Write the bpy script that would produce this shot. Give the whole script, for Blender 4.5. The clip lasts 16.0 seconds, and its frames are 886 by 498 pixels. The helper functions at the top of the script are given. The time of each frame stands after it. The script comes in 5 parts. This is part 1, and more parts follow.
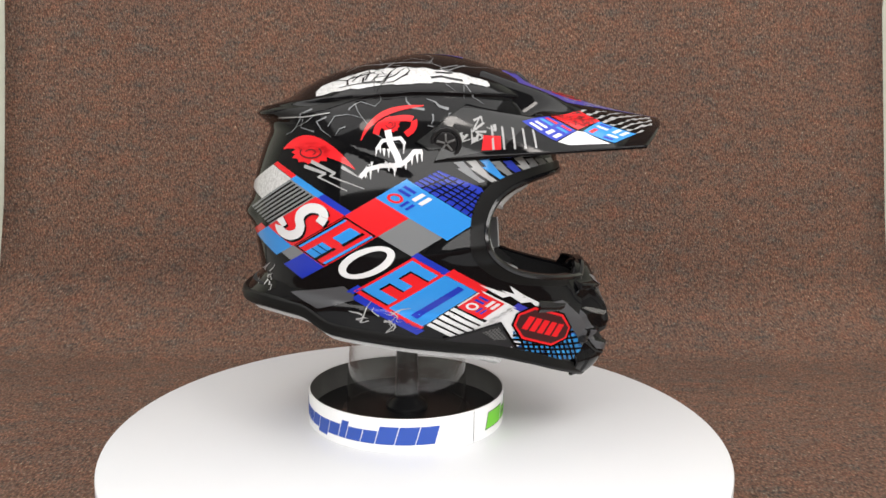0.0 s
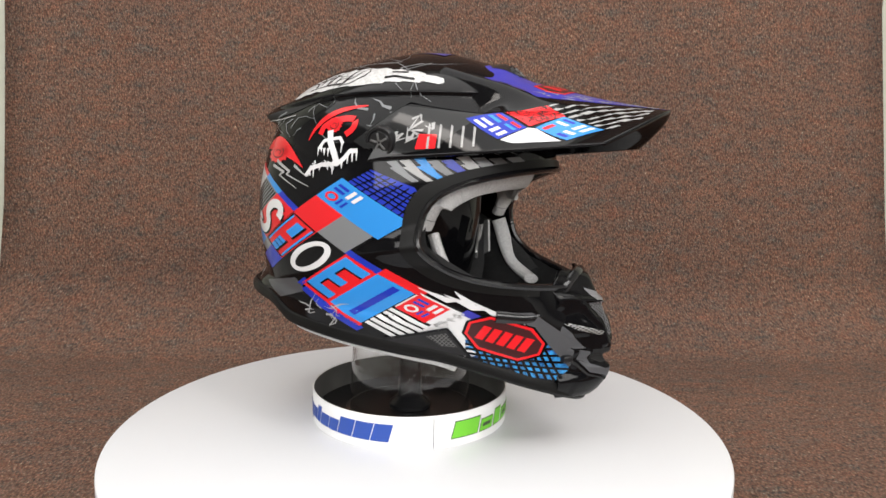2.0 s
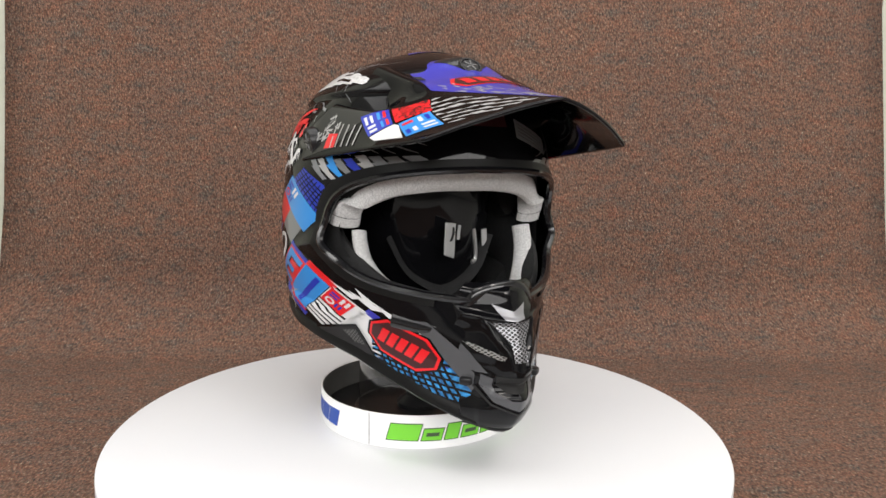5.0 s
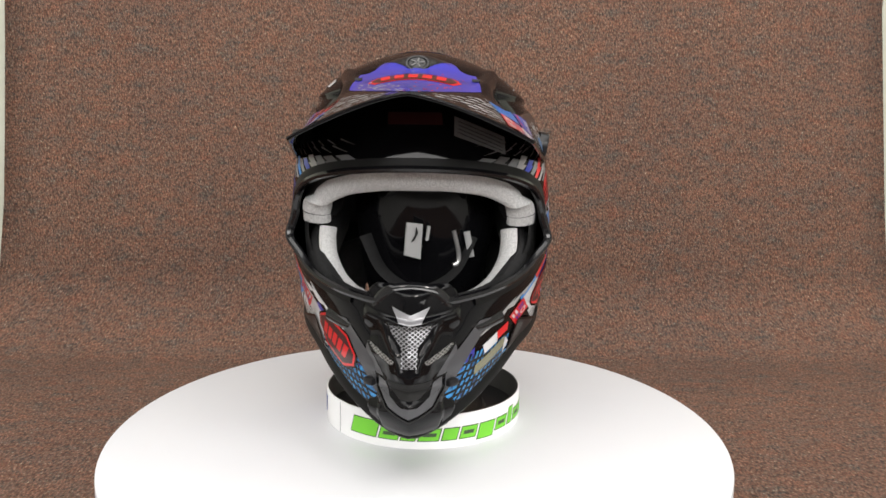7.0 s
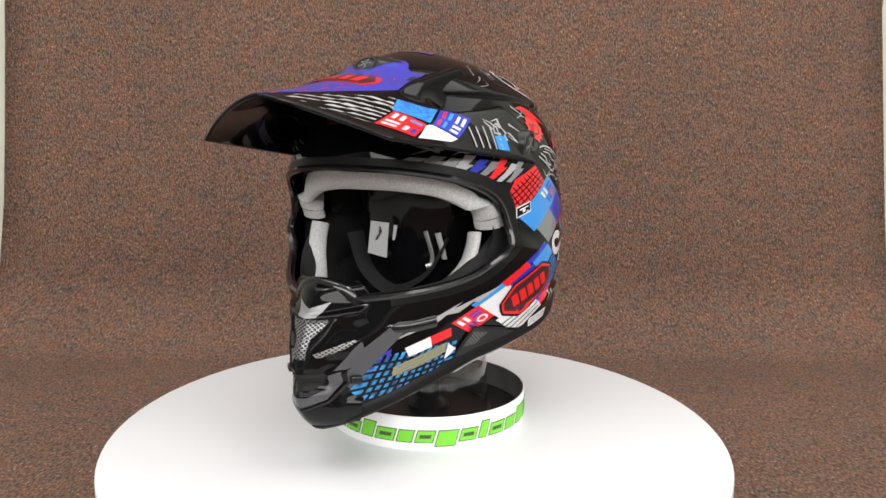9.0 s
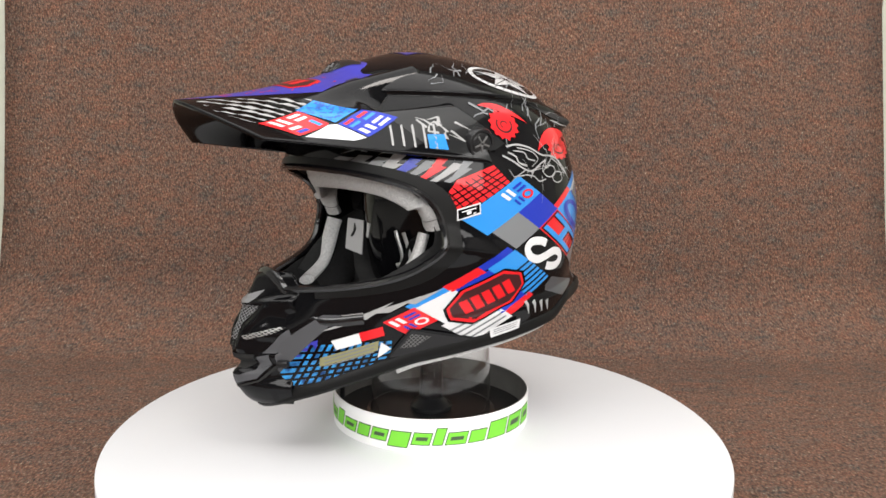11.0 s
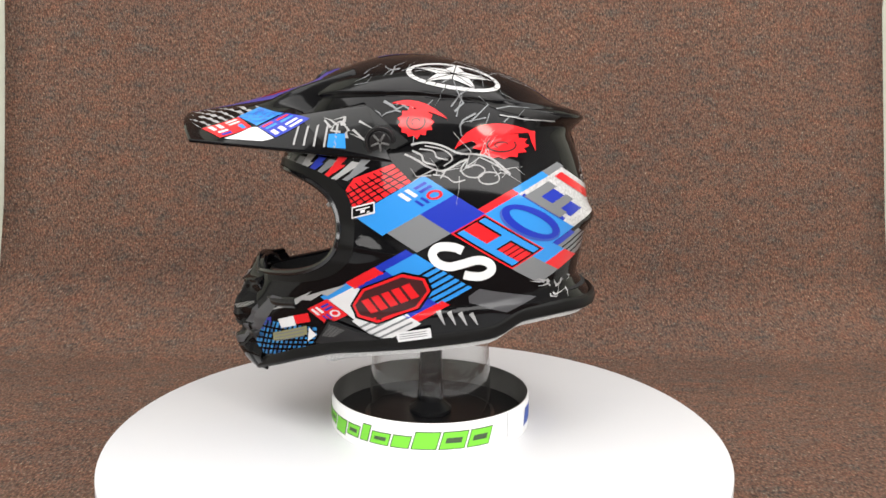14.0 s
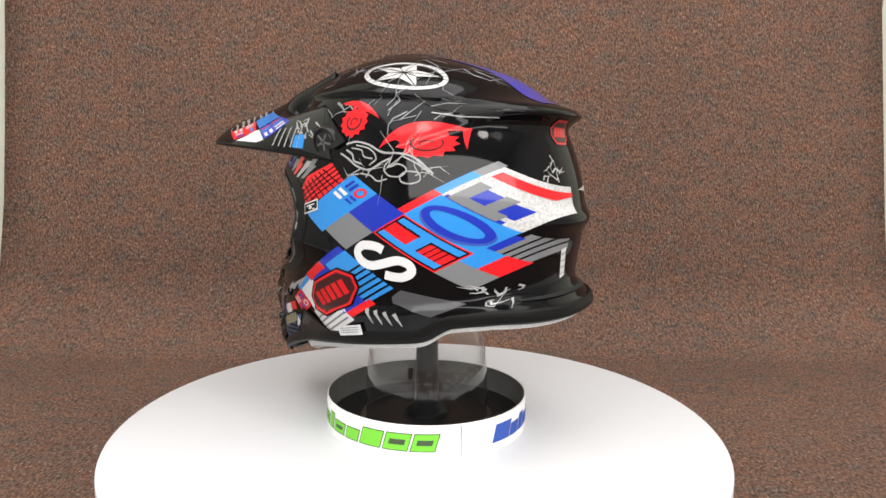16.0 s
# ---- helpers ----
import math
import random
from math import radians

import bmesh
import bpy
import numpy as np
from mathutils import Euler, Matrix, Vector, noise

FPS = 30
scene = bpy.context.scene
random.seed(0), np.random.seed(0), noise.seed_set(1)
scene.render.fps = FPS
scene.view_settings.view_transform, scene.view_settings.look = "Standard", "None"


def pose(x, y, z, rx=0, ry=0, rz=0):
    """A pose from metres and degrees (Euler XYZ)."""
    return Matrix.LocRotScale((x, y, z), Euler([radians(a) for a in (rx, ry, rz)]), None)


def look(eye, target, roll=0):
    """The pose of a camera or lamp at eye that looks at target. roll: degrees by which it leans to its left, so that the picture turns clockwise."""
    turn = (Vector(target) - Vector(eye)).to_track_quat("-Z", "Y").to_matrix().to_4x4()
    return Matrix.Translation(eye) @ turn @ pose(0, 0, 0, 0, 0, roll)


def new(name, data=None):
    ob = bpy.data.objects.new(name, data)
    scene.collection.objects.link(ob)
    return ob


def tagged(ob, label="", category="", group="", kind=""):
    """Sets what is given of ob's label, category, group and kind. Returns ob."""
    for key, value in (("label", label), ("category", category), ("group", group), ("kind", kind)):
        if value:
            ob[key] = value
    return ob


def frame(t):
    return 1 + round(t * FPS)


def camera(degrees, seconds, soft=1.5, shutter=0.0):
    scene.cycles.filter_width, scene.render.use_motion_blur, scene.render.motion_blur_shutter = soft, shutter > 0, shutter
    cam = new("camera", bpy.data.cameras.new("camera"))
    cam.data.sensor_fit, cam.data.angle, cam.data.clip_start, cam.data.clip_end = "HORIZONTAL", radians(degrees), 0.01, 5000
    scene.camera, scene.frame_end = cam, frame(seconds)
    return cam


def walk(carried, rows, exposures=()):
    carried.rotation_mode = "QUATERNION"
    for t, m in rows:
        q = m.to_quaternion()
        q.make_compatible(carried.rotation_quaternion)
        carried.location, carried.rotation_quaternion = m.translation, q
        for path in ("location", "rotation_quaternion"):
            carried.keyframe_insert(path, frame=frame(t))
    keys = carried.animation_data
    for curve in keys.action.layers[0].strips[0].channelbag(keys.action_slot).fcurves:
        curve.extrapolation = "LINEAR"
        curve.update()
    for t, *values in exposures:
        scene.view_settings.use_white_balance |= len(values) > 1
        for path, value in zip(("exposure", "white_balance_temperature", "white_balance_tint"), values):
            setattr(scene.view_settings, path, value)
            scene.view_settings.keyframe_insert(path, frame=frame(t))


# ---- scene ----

# ---------------------------------------------------------------- camera
cam = camera(65.76, 16.0, soft=1.6)
EYE = Vector((0.0, -0.68, 0.27363))
AIM = EYE + Vector((0.033204, 0.990479, -0.133600))
walk(cam, [(0.0, look(EYE, AIM, 0.786)), (16.0, look(EYE, AIM, 0.786))], exposures=[(0.0, 0.0), (3.0, 0.07), (7.0, 0.19), (16.0, 0.20)])

# ---------------------------------------------------------------- world and lamps
world = bpy.data.worlds.new("world")
world.use_nodes = True
scene.world = world
world.node_tree.nodes["Background"].inputs[0].default_value = (0.9, 0.95, 1.0, 1)
world.node_tree.nodes["Background"].inputs[1].default_value = 0.3
scene.view_settings.exposure = 0.0


def area_lamp(name, eye, target, sx, sy, watts, colour, shape="RECTANGLE"):
    data = bpy.data.lights.new(name, "AREA")
    data.shape, data.size, data.size_y, data.energy, data.color = shape, sx, sy, watts, colour
    ob = new(name, data)
    ob.matrix_world = look(eye, target)
    return ob


area_lamp("ceiling_panel", (0.0, -0.55, 2.52), (0.0, -0.5, 0.0), 4.2, 2.4, 78, (1.0, 0.99, 0.98))
area_lamp("soft_light", (0.40, -2.5, 1.20), (0.1, 0.4, 0.1), 5.0, 0.9, 100, (1.0, 0.98, 0.96))
area_lamp("ceiling_lamp", (-0.62, -1.15, 1.75), (-0.1, 0.87, 0.4), 0.34, 0.34, 3.5, (1.0, 0.93, 0.87), "ELLIPSE")
area_lamp("ceiling_lamp", (0.78, -1.15, 1.75), (0.1, 0.87, 0.4), 0.34, 0.34, 7, (1.0, 0.93, 0.87), "ELLIPSE")

# ---------------------------------------------------------------- materials


def material(name, colour, rough=0.5, metal=0.0, coat=0.0, spec=0.5):
    m = bpy.data.materials.new(name)
    m.use_nodes = True
    b = m.node_tree.nodes["Principled BSDF"]
    b.inputs["Base Color"].default_value = (*colour, 1)
    b.inputs["Roughness"].default_value = rough
    b.inputs["Metallic"].default_value = metal
    b.inputs["Coat Weight"].default_value = coat * 0.85
    b.inputs["Coat Roughness"].default_value = 0.06
    b.inputs["Coat IOR"].default_value = 1.31
    b.inputs["Specular IOR Level"].default_value = spec if coat == 0 else min(spec, 0.1)
    return m


def node(m, kind, **values):
    n = m.node_tree.nodes.new(kind)
    for key, value in values.items():
        n.inputs[key].default_value = value
    return n


def link(m, a, b):
    m.node_tree.links.new(a, b)


def mottled(m, low, high, scale, detail=4.0, bump=0.0, bump_scale=None):
    """Vary the base colour between two tones by noise at real-world size, with a fine relief."""
    b = m.node_tree.nodes["Principled BSDF"]
    co = node(m, "ShaderNodeTexCoord")
    n = node(m, "ShaderNodeTexNoise", Scale=scale, Detail=detail)
    link(m, co.outputs["Object"], n.inputs["Vector"])
    r = m.node_tree.nodes.new("ShaderNodeValToRGB")
    r.color_ramp.elements[0].position, r.color_ramp.elements[1].position = 0.3, 0.7
    r.color_ramp.elements[0].color, r.color_ramp.elements[1].color = (*low, 1), (*high, 1)
    link(m, n.outputs["Fac"], r.inputs["Fac"])
    link(m, r.outputs["Color"], b.inputs["Base Color"])
    if bump:
        n2 = node(m, "ShaderNodeTexNoise", Scale=bump_scale or scale * 4, Detail=3.0)
        link(m, co.outputs["Object"], n2.inputs["Vector"])
        bp = node(m, "ShaderNodeBump", Strength=bump, Distance=0.001)
        link(m, n2.outputs["Fac"], bp.inputs["Height"])
        link(m, bp.outputs["Normal"], b.inputs["Normal"])
    return m


BLACK = material("gloss_black_paint", (0.0032, 0.0032, 0.0038), 0.5, coat=1.0, spec=0.0)
GREY_PAINT = material("dark_grey_paint", (0.011, 0.0115, 0.012), 0.3, coat=1.0)
RED = material("red_paint", (0.63, 0.013, 0.018), 0.3, coat=1.0)
BLUE = material("deep_blue_paint", (0.012, 0.03, 0.36), 0.3, coat=1.0)
VIOLET = material("violet_blue_paint", (0.036, 0.036, 0.31), 0.3, coat=1.0)
SKY = material("light_blue_paint", (0.026, 0.225, 0.60), 0.3, coat=1.0)
GREY = material("grey_paint", (0.165, 0.172, 0.18), 0.3, coat=1.0)
WHITE = material("white_paint", (0.62, 0.62, 0.63), 0.3, coat=1.0)
RUBBER = material("black_rubber", (0.006, 0.006, 0.006), 0.40, spec=0.14)
GLOSS = material("gloss_black_plastic", (0.006, 0.006, 0.007), 0.14)
PLASTIC = material("black_plastic", (0.010, 0.010, 0.011), 0.3, spec=0.3)
LINER = mottled(material("black_lining", (0.01, 0.01, 0.01), 0.9), (0.003, 0.003, 0.003), (0.009, 0.009, 0.010), 300, bump=0.4)
PAD = mottled(material("grey_mesh_cloth", (0.4, 0.4, 0.4), 0.9), (0.34, 0.34, 0.345), (0.60, 0.60, 0.595), 950, 1.0, 0.6, 1200)


def carpet_material():
    """Loop-pile carpet: rust, brown, olive and grey flecks, fine tufts in rows, soft larger blotches."""
    m = material("flecked_carpet", (0.2, 0.1, 0.07), 1.0, spec=0.1)
    b = m.node_tree.nodes["Principled BSDF"]
    uv = node(m, "ShaderNodeUVMap")
    stretch = node(m, "ShaderNodeMapping", Scale=(1.0, 0.55, 1.0))
    link(m, uv.outputs["UV"], stretch.inputs["Vector"])
    wide = node(m, "ShaderNodeMapping", Scale=(0.55, 1.0, 1.0))
    link(m, uv.outputs["UV"], wide.inputs["Vector"])

    def blend(kind, a, b, factor=1.0):
        mix = m.node_tree.nodes.new("ShaderNodeMix")
        mix.data_type, mix.blend_type = "RGBA", kind
        mix.inputs[0].default_value = factor
        link(m, a, mix.inputs[6])
        link(m, b, mix.inputs[7])
        return mix.outputs[2]

    def ramp_of(source, stops):
        ramp = m.node_tree.nodes.new("ShaderNodeValToRGB")
        e = ramp.color_ramp.elements
        e[0].position, e[0].color = stops[0][0], (*stops[0][1], 1)
        e[1].position, e[1].color = stops[-1][0], (*stops[-1][1], 1)
        for at, col in stops[1:-1]:
            e.new(at).color = (*col, 1)
        link(m, source, ramp.inputs["Fac"])
        return ramp.outputs["Color"]

    fleck = node(m, "ShaderNodeTexNoise", Scale=250.0, Detail=2.0, Roughness=0.75)
    link(m, stretch.outputs["Vector"], fleck.inputs["Vector"])
    yarn = ramp_of(fleck.outputs["Fac"], ((0.24, (0.045, 0.045, 0.042)), (0.37, (0.120, 0.098, 0.084)), (0.46, (0.186, 0.116, 0.086)), (0.54, (0.248, 0.133, 0.100)), (0.63, (0.215, 0.165, 0.122)), (0.76, (0.52, 0.42, 0.32))))
    # yarn colour drifts between rust and blue-grey in short broad patches
    blotch = node(m, "ShaderNodeTexNoise", Scale=38.0, Detail=4.0, Roughness=0.65)
    link(m, wide.outputs["Vector"], blotch.inputs["Vector"])
    tone = ramp_of(blotch.outputs["Fac"], ((0.32, (0.76, 0.95, 1.04)), (0.45, (0.96, 0.98, 0.98)), (0.60, (1.11, 1.00, 0.93)), (0.70, (1.18, 0.95, 0.88))))
    broad = node(m, "ShaderNodeTexNoise", Scale=3.0, Detail=2.0)
    link(m, uv.outputs["UV"], broad.inputs["Vector"])
    worn = ramp_of(broad.outputs["Fac"], ((0.35, (0.79, 0.80, 0.82)), (0.65, (0.90, 0.88, 0.87))))
    colour = blend("MULTIPLY", blend("MULTIPLY", yarn, tone), worn)
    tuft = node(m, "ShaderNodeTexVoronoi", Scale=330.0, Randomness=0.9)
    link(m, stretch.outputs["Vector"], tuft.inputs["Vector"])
    # shade in the gaps between tufts, multiplied into the yarn colour
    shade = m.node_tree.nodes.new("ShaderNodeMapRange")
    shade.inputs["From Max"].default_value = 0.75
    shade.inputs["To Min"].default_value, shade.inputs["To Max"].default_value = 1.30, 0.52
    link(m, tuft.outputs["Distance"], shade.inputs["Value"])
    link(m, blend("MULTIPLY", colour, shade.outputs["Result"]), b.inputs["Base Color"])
    bump = node(m, "ShaderNodeBump", Strength=0.8, Distance=0.003)
    bump.invert = True
    link(m, tuft.outputs["Distance"], bump.inputs["Height"])
    link(m, bump.outputs["Normal"], b.inputs["Normal"])
    return m


CARPET = carpet_material()
WALL = mottled(material("pale_wall", (0.45, 0.46, 0.38), 0.8), (0.40, 0.41, 0.34), (0.46, 0.47, 0.40), 6)
ROOM = mottled(material("tan_wall", (0.45, 0.44, 0.42), 0.8), (0.43, 0.42, 0.40), (0.49, 0.48, 0.46), 6)
CEIL = mottled(material("white_ceiling", (0.7, 0.7, 0.68), 0.9), (0.66, 0.66, 0.64), (0.74, 0.74, 0.72), 8)
TABLE = mottled(material("white_laminate", (0.8, 0.8, 0.8), 0.35), (0.615, 0.624, 0.65), (0.645, 0.652, 0.67), 5)
EDGE = material("white_edge_band", (0.72, 0.72, 0.78), 0.4)
CARD = mottled(material("white_card", (0.8, 0.8, 0.8), 0.5), (0.76, 0.76, 0.77), (0.81, 0.81, 0.81), 25)
GREEN = material("green_print", (0.16, 0.55, 0.03), 0.5)
NAVY = material("blue_print", (0.02, 0.07, 0.36), 0.5)
MAROON = material("maroon_paint", (0.045, 0.012, 0.013), 0.35, coat=0.8)
PALE = material("pale_grey_paint", (0.32, 0.32, 0.32), 0.35, coat=0.8)
PALE_SCRIPT = material("chalk_grey_paint", (0.32, 0.32, 0.32), 0.35, coat=0.8)
OLIVE = material("olive_sticker", (0.20, 0.19, 0.09), 0.4)
VOID = material("deep_black", (0.003, 0.003, 0.003), 0.8)
OUTLINE = material("dark_outline", (0.04, 0.07, 0.03), 0.5)
SEAM = material("seam_grey", (0.18, 0.18, 0.2), 0.6)
MESH_DARK = material("worn_grey_plastic", (0.10, 0.10, 0.10), 0.4)
WORN = mottled(material("worn_white_paint", (0.6, 0.6, 0.6), 0.4, coat=0.8), (0.36, 0.36, 0.36), (0.60, 0.60, 0.60), 420)
SKYNET = mottled(material("faded_light_blue", (0.03, 0.26, 0.68), 0.3, coat=1.0), (0.006, 0.03, 0.12), (0.04, 0.32, 0.72), 150)
# for the mesh wires and for the painted glint above them
SILVER = material("silver_wire_and_glint", (0.26, 0.26, 0.275), 0.30, metal=0.5)
# grey that stands for light reflected in the black chin and rear facets
SHEEN_GREY = material("painted_sheen_grey", (0.066, 0.067, 0.072), 0.34, coat=0.7)
RIM_GREY = mottled(material("dull_grey_plastic", (0.10, 0.098, 0.092), 0.45), (0.085, 0.083, 0.078), (0.115, 0.112, 0.106), 40)
MESH_METAL = material("silver_mesh", (0.42, 0.42, 0.42), 0.35, metal=0.8)

# ---------------------------------------------------------------- mesh helpers


def mesh_object(name, verts, faces, mat, parent=None, label="", normals=None, smooth=True):
    me = bpy.data.meshes.new(name)
    me.from_pydata([tuple(v) for v in verts], [], faces)
    me.update()
    if smooth:
        me.polygons.foreach_set("use_smooth", [True] * len(me.polygons))
    if normals is not None:
        me.normals_split_custom_set_from_vertices([tuple(n) for n in normals])
    me.materials.append(mat)
    ob = new(name, me)
    if parent is not None:
        ob.parent = parent
    if label:
        ob["label"] = label
    return ob


def part(name, bm, mat, parent, label="", smooth=True):
    me = bpy.data.meshes.new(name)
    bmesh.ops.recalc_face_normals(bm, faces=bm.faces)
    bm.to_mesh(me)
    bm.free()
    if smooth:
        me.polygons.foreach_set("use_smooth", [True] * len(me.polygons))
        me.set_sharp_from_angle(angle=radians(35))
    me.materials.append(mat)
    ob = new(name, me)
    if parent is not None:
        ob.parent = parent
    if label:
        ob["label"] = label
    return ob


def lathe(profile, n=64, centre=(0, 0)):
    """A bmesh turned round the z axis from (radius, height) pairs."""
    bm = bmesh.new()
    rings = []
    for r, z in profile:
        if r < 1e-6:
            rings.append([bm.verts.new((centre[0], centre[1], z))])
        else:
            rings.append([bm.verts.new((centre[0] + r * math.cos(2 * math.pi * i / n), centre[1] + r * math.sin(2 * math.pi * i / n), z)) for i in range(n)])
    for a, b in zip(rings, rings[1:]):
        for i in range(n):
            j = (i + 1) % n
            if len(a) == 1 and len(b) > 1:
                bm.faces.new((a[0], b[i], b[j]))
            elif len(b) == 1 and len(a) > 1:
                bm.faces.new((a[i], a[j], b[0]))
            elif len(a) > 1:
                bm.faces.new((a[i], a[j], b[j], b[i]))
    return bm


def box(size, at=(0, 0, 0), bevel=0.0):
    bm = bmesh.new()
    bmesh.ops.create_cube(bm, size=1.0, matrix=Matrix.Translation(at) @ Matrix.Diagonal((*size, 1)))
    if bevel:
        bmesh.ops.bevel(bm, geom=bm.edges[:], offset=bevel, segments=2, affect="EDGES", profile=0.5)
    return bm


def spline(rows, n):
    """Catmull-Rom through the rows of a table, n samples."""
    a = np.array(rows, float)
    a = np.vstack([2 * a[0] - a[1], a, 2 * a[-1] - a[-2]])
    out = []
    for u in np.linspace(0, len(a) - 3 - 1e-9, n):
        i = int(u)
        t = u - i
        p0, p1, p2, p3 = a[i:i + 4]
        out.append(0.5 * (2 * p1 + (p2 - p0) * t + (2 * p0 - 5 * p1 + 4 * p2 - p3) * t * t + (3 * p1 - p0 - 3 * p2 + p3) * t ** 3))
    return np.array(out)


def clip(surface, side):
    """Keep the part of a surface (verts, normals, faces) where side(v) is positive, cutting its faces."""
    verts, normals, faces = surface
    value = [side(v) for v in verts]
    vs, ns, fs, made = [], [], [], {}

    def keep(i):
        if i not in made:
            made[i] = len(vs)
            vs.append(verts[i])
            ns.append(normals[i])
        return made[i]

    def cut(i, j):
        key = (min(i, j), max(i, j))
        if key not in made:
            i, j = key
            t = value[i] / (value[i] - value[j])
            made[key] = len(vs)
            vs.append(verts[i].lerp(verts[j], t))
            ns.append(normals[i].lerp(normals[j], t).normalized())
        return made[key]

    for face in faces:
        if all(value[i] <= 0 for i in face):
            continue
        out = []
        for i, j in zip(face, face[1:] + face[:1]):
            if value[i] > 0:
                out.append(keep(i))
            if (value[i] > 0) != (value[j] > 0):
                out.append(cut(i, j))
        if len(out) > 2:
            fs.append(out)
    return vs, ns, fs


def with_normals(verts, faces):
    normals = [Vector() for _ in verts]
    for f in faces:
        a, b, c = verts[f[0]], verts[f[1]], verts[f[2]]
        n = (b - a).cross(c - a)
        if len(f) > 3:
            n += (c - a).cross(verts[f[3]] - a)
        for i in f:
            normals[i] += n
    return verts, [n.normalized() for n in normals], faces


# ---------------------------------------------------------------- setting
FLOOR_Z, TOP_Z = -0.155, 0.0095
WALL_Y = 0.87


def carpet_sweep():
    """A carpet that hangs on the wall and runs out over the floor in one soft bend."""
    line = [(2.40, WALL_Y), (1.62, WALL_Y), (1.0, WALL_Y), (0.61, WALL_Y), (0.5, WALL_Y), (0.32, WALL_Y), (0.16, WALL_Y)]
    r = 0.17
    for k in range(0, 17):
        a = k / 16 * math.pi / 2
        line.append((FLOOR_Z + r - r * math.sin(a), WALL_Y - r + r * math.cos(a)))
    line += [(FLOOR_Z, y) for y in (0.2, -0.3, -0.9, -1.9)]
    run, verts, faces, n = [0.0], [], [], 24
    for (z0, y0), (z1, y1) in zip(line, line[1:]):
        run.append(run[-1] + math.hypot(z1 - z0, y1 - y0))
    for z, y in line:
        # the cloth hangs a little wider towards its foot
        spread = 0.5 * max(0.0, 0.03 - z)
        left = float(np.interp(z, (-0.0204, 0.2943, 0.5926), (-0.9388, -0.9123, -0.8907))) - spread
        right = float(np.interp(z, (0.0489, 0.3224, 0.6318), (1.0866, 1.0548, 1.0194))) + spread
        for i in range(n + 1):
            verts.append((left + (right - left) * i / n, y, z))
    for j in range(len(line) - 1):
        for i in range(n):
            k = j * (n + 1) + i
            faces.append([k, k + n + 1, k + n + 2, k + 1])
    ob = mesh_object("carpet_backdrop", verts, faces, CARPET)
    uv = ob.data.uv_layers.new(name="metres")
    for loop in ob.data.loops:
        j, i = divmod(loop.vertex_index, n + 1)
        uv.data[loop.index].uv = (-0.95 + 2.0 * i / n, run[j])
    so = ob.modifiers.new("thickness", "SOLIDIFY")
    so.thickness, so.offset = 0.008, -1
    return tagged(ob, "brown flecked carpet hung on the wall and swept over the floor", "carpet", kind="structure")


def room():
    def slab(name, size, at, mat, label):
        tagged(part(name, box(size, at), mat, None, smooth=False), label, name.split("_")[0], kind="structure")
    slab("floor", (6.4, 5.6, 0.1), (0, -1.7, FLOOR_Z - 0.062), ROOM, "plain tan floor below the carpet")
    slab("wall_north", (6.4, 0.1, 2.8), (0, 0.935, 1.28), WALL, "pale greenish painted wall behind the carpet")
    slab("wall_south", (6.4, 0.1, 2.8), (0, -4.3, 1.28), ROOM, "plain tan painted wall")
    slab("wall_east", (0.1, 5.2, 2.8), (3.1, -1.7, 1.28), ROOM, "plain tan painted wall")
    slab("wall_west", (0.1, 5.2, 2.8), (-3.1, -1.7, 1.28), ROOM, "plain tan painted wall")
    slab("ceiling", (6.4, 5.4, 0.1), (0, -1.7, 2.62), CEIL, "plain white ceiling")


def round_table():
    root = tagged(new("round_table"), "round white laminate display table top with thin edge band", "table")
    root.location = (0.0010, -0.0200, 0)
    R = 0.2920
    part("tabletop", lathe([(0, TOP_Z), (R - 0.0015, TOP_Z), (R - 0.0004, TOP_Z - 0.0005), (R, TOP_Z - 0.0016), (R, TOP_Z - 0.030), (R - 0.002, TOP_Z - 0.032), (0, TOP_Z - 0.032)], 192), TABLE, root)
    part("base_drum", lathe([(0, TOP_Z - 0.0325), (0.2, TOP_Z - 0.0325), (0.2, FLOOR_Z + 0.004), (0, FLOOR_Z + 0.004)], 96), EDGE, root)
    return root


# ---------------------------------------------------------------- helmet shell
SHELL_ROWS = (  # height, back, front, half width, centre, front exponent
    (0.045, -0.172, 0.142, 0.104, -0.040, 1.45), (0.075, -0.172, 0.155, 0.109, -0.040, 1.45), (0.100, -0.172, 0.160, 0.112, -0.040, 1.45),
    (0.125, -0.172, 0.160, 0.116, -0.040, 1.47), (0.150, -0.172, 0.150, 0.123, -0.040, 1.55), (0.175, -0.174, 0.137, 0.1275, -0.040, 1.7),
    (0.200, -0.178, 0.130, 0.1285, -0.040, 1.9), (0.225, -0.181, 0.120, 0.1275, -0.040, 2.0), (0.250, -0.178, 0.114, 0.125, -0.040, 2.1),
    (0.275, -0.171, 0.112, 0.121, -0.040, 2.1), (0.295, -0.163, 0.107, 0.1145, -0.038, 2.1), (0.313, -0.151, 0.099, 0.1055, -0.035, 2.1))
CAP_ROWS = ((0.330, -0.133, 0.088, 0.093, -0.031, 2.1), (0.345, -0.109, 0.073, 0.076, -0.027, 2.1), (0.3565, -0.080, 0.053, 0.057, -0.022, 2.1),
            (0.364, -0.052, 0.033, 0.038, -0.017, 2.1), (0.3685, -0.028, 0.014, 0.019, -0.013, 2.1), (0.3696, -0.012, -0.004, 0.004, -0.008, 2.1))


def smooth_step(a, b, x):
    t = min(1.0, max(0.0, (x - a) / (b - a)))
    return t * t * (3 - 2 * t)


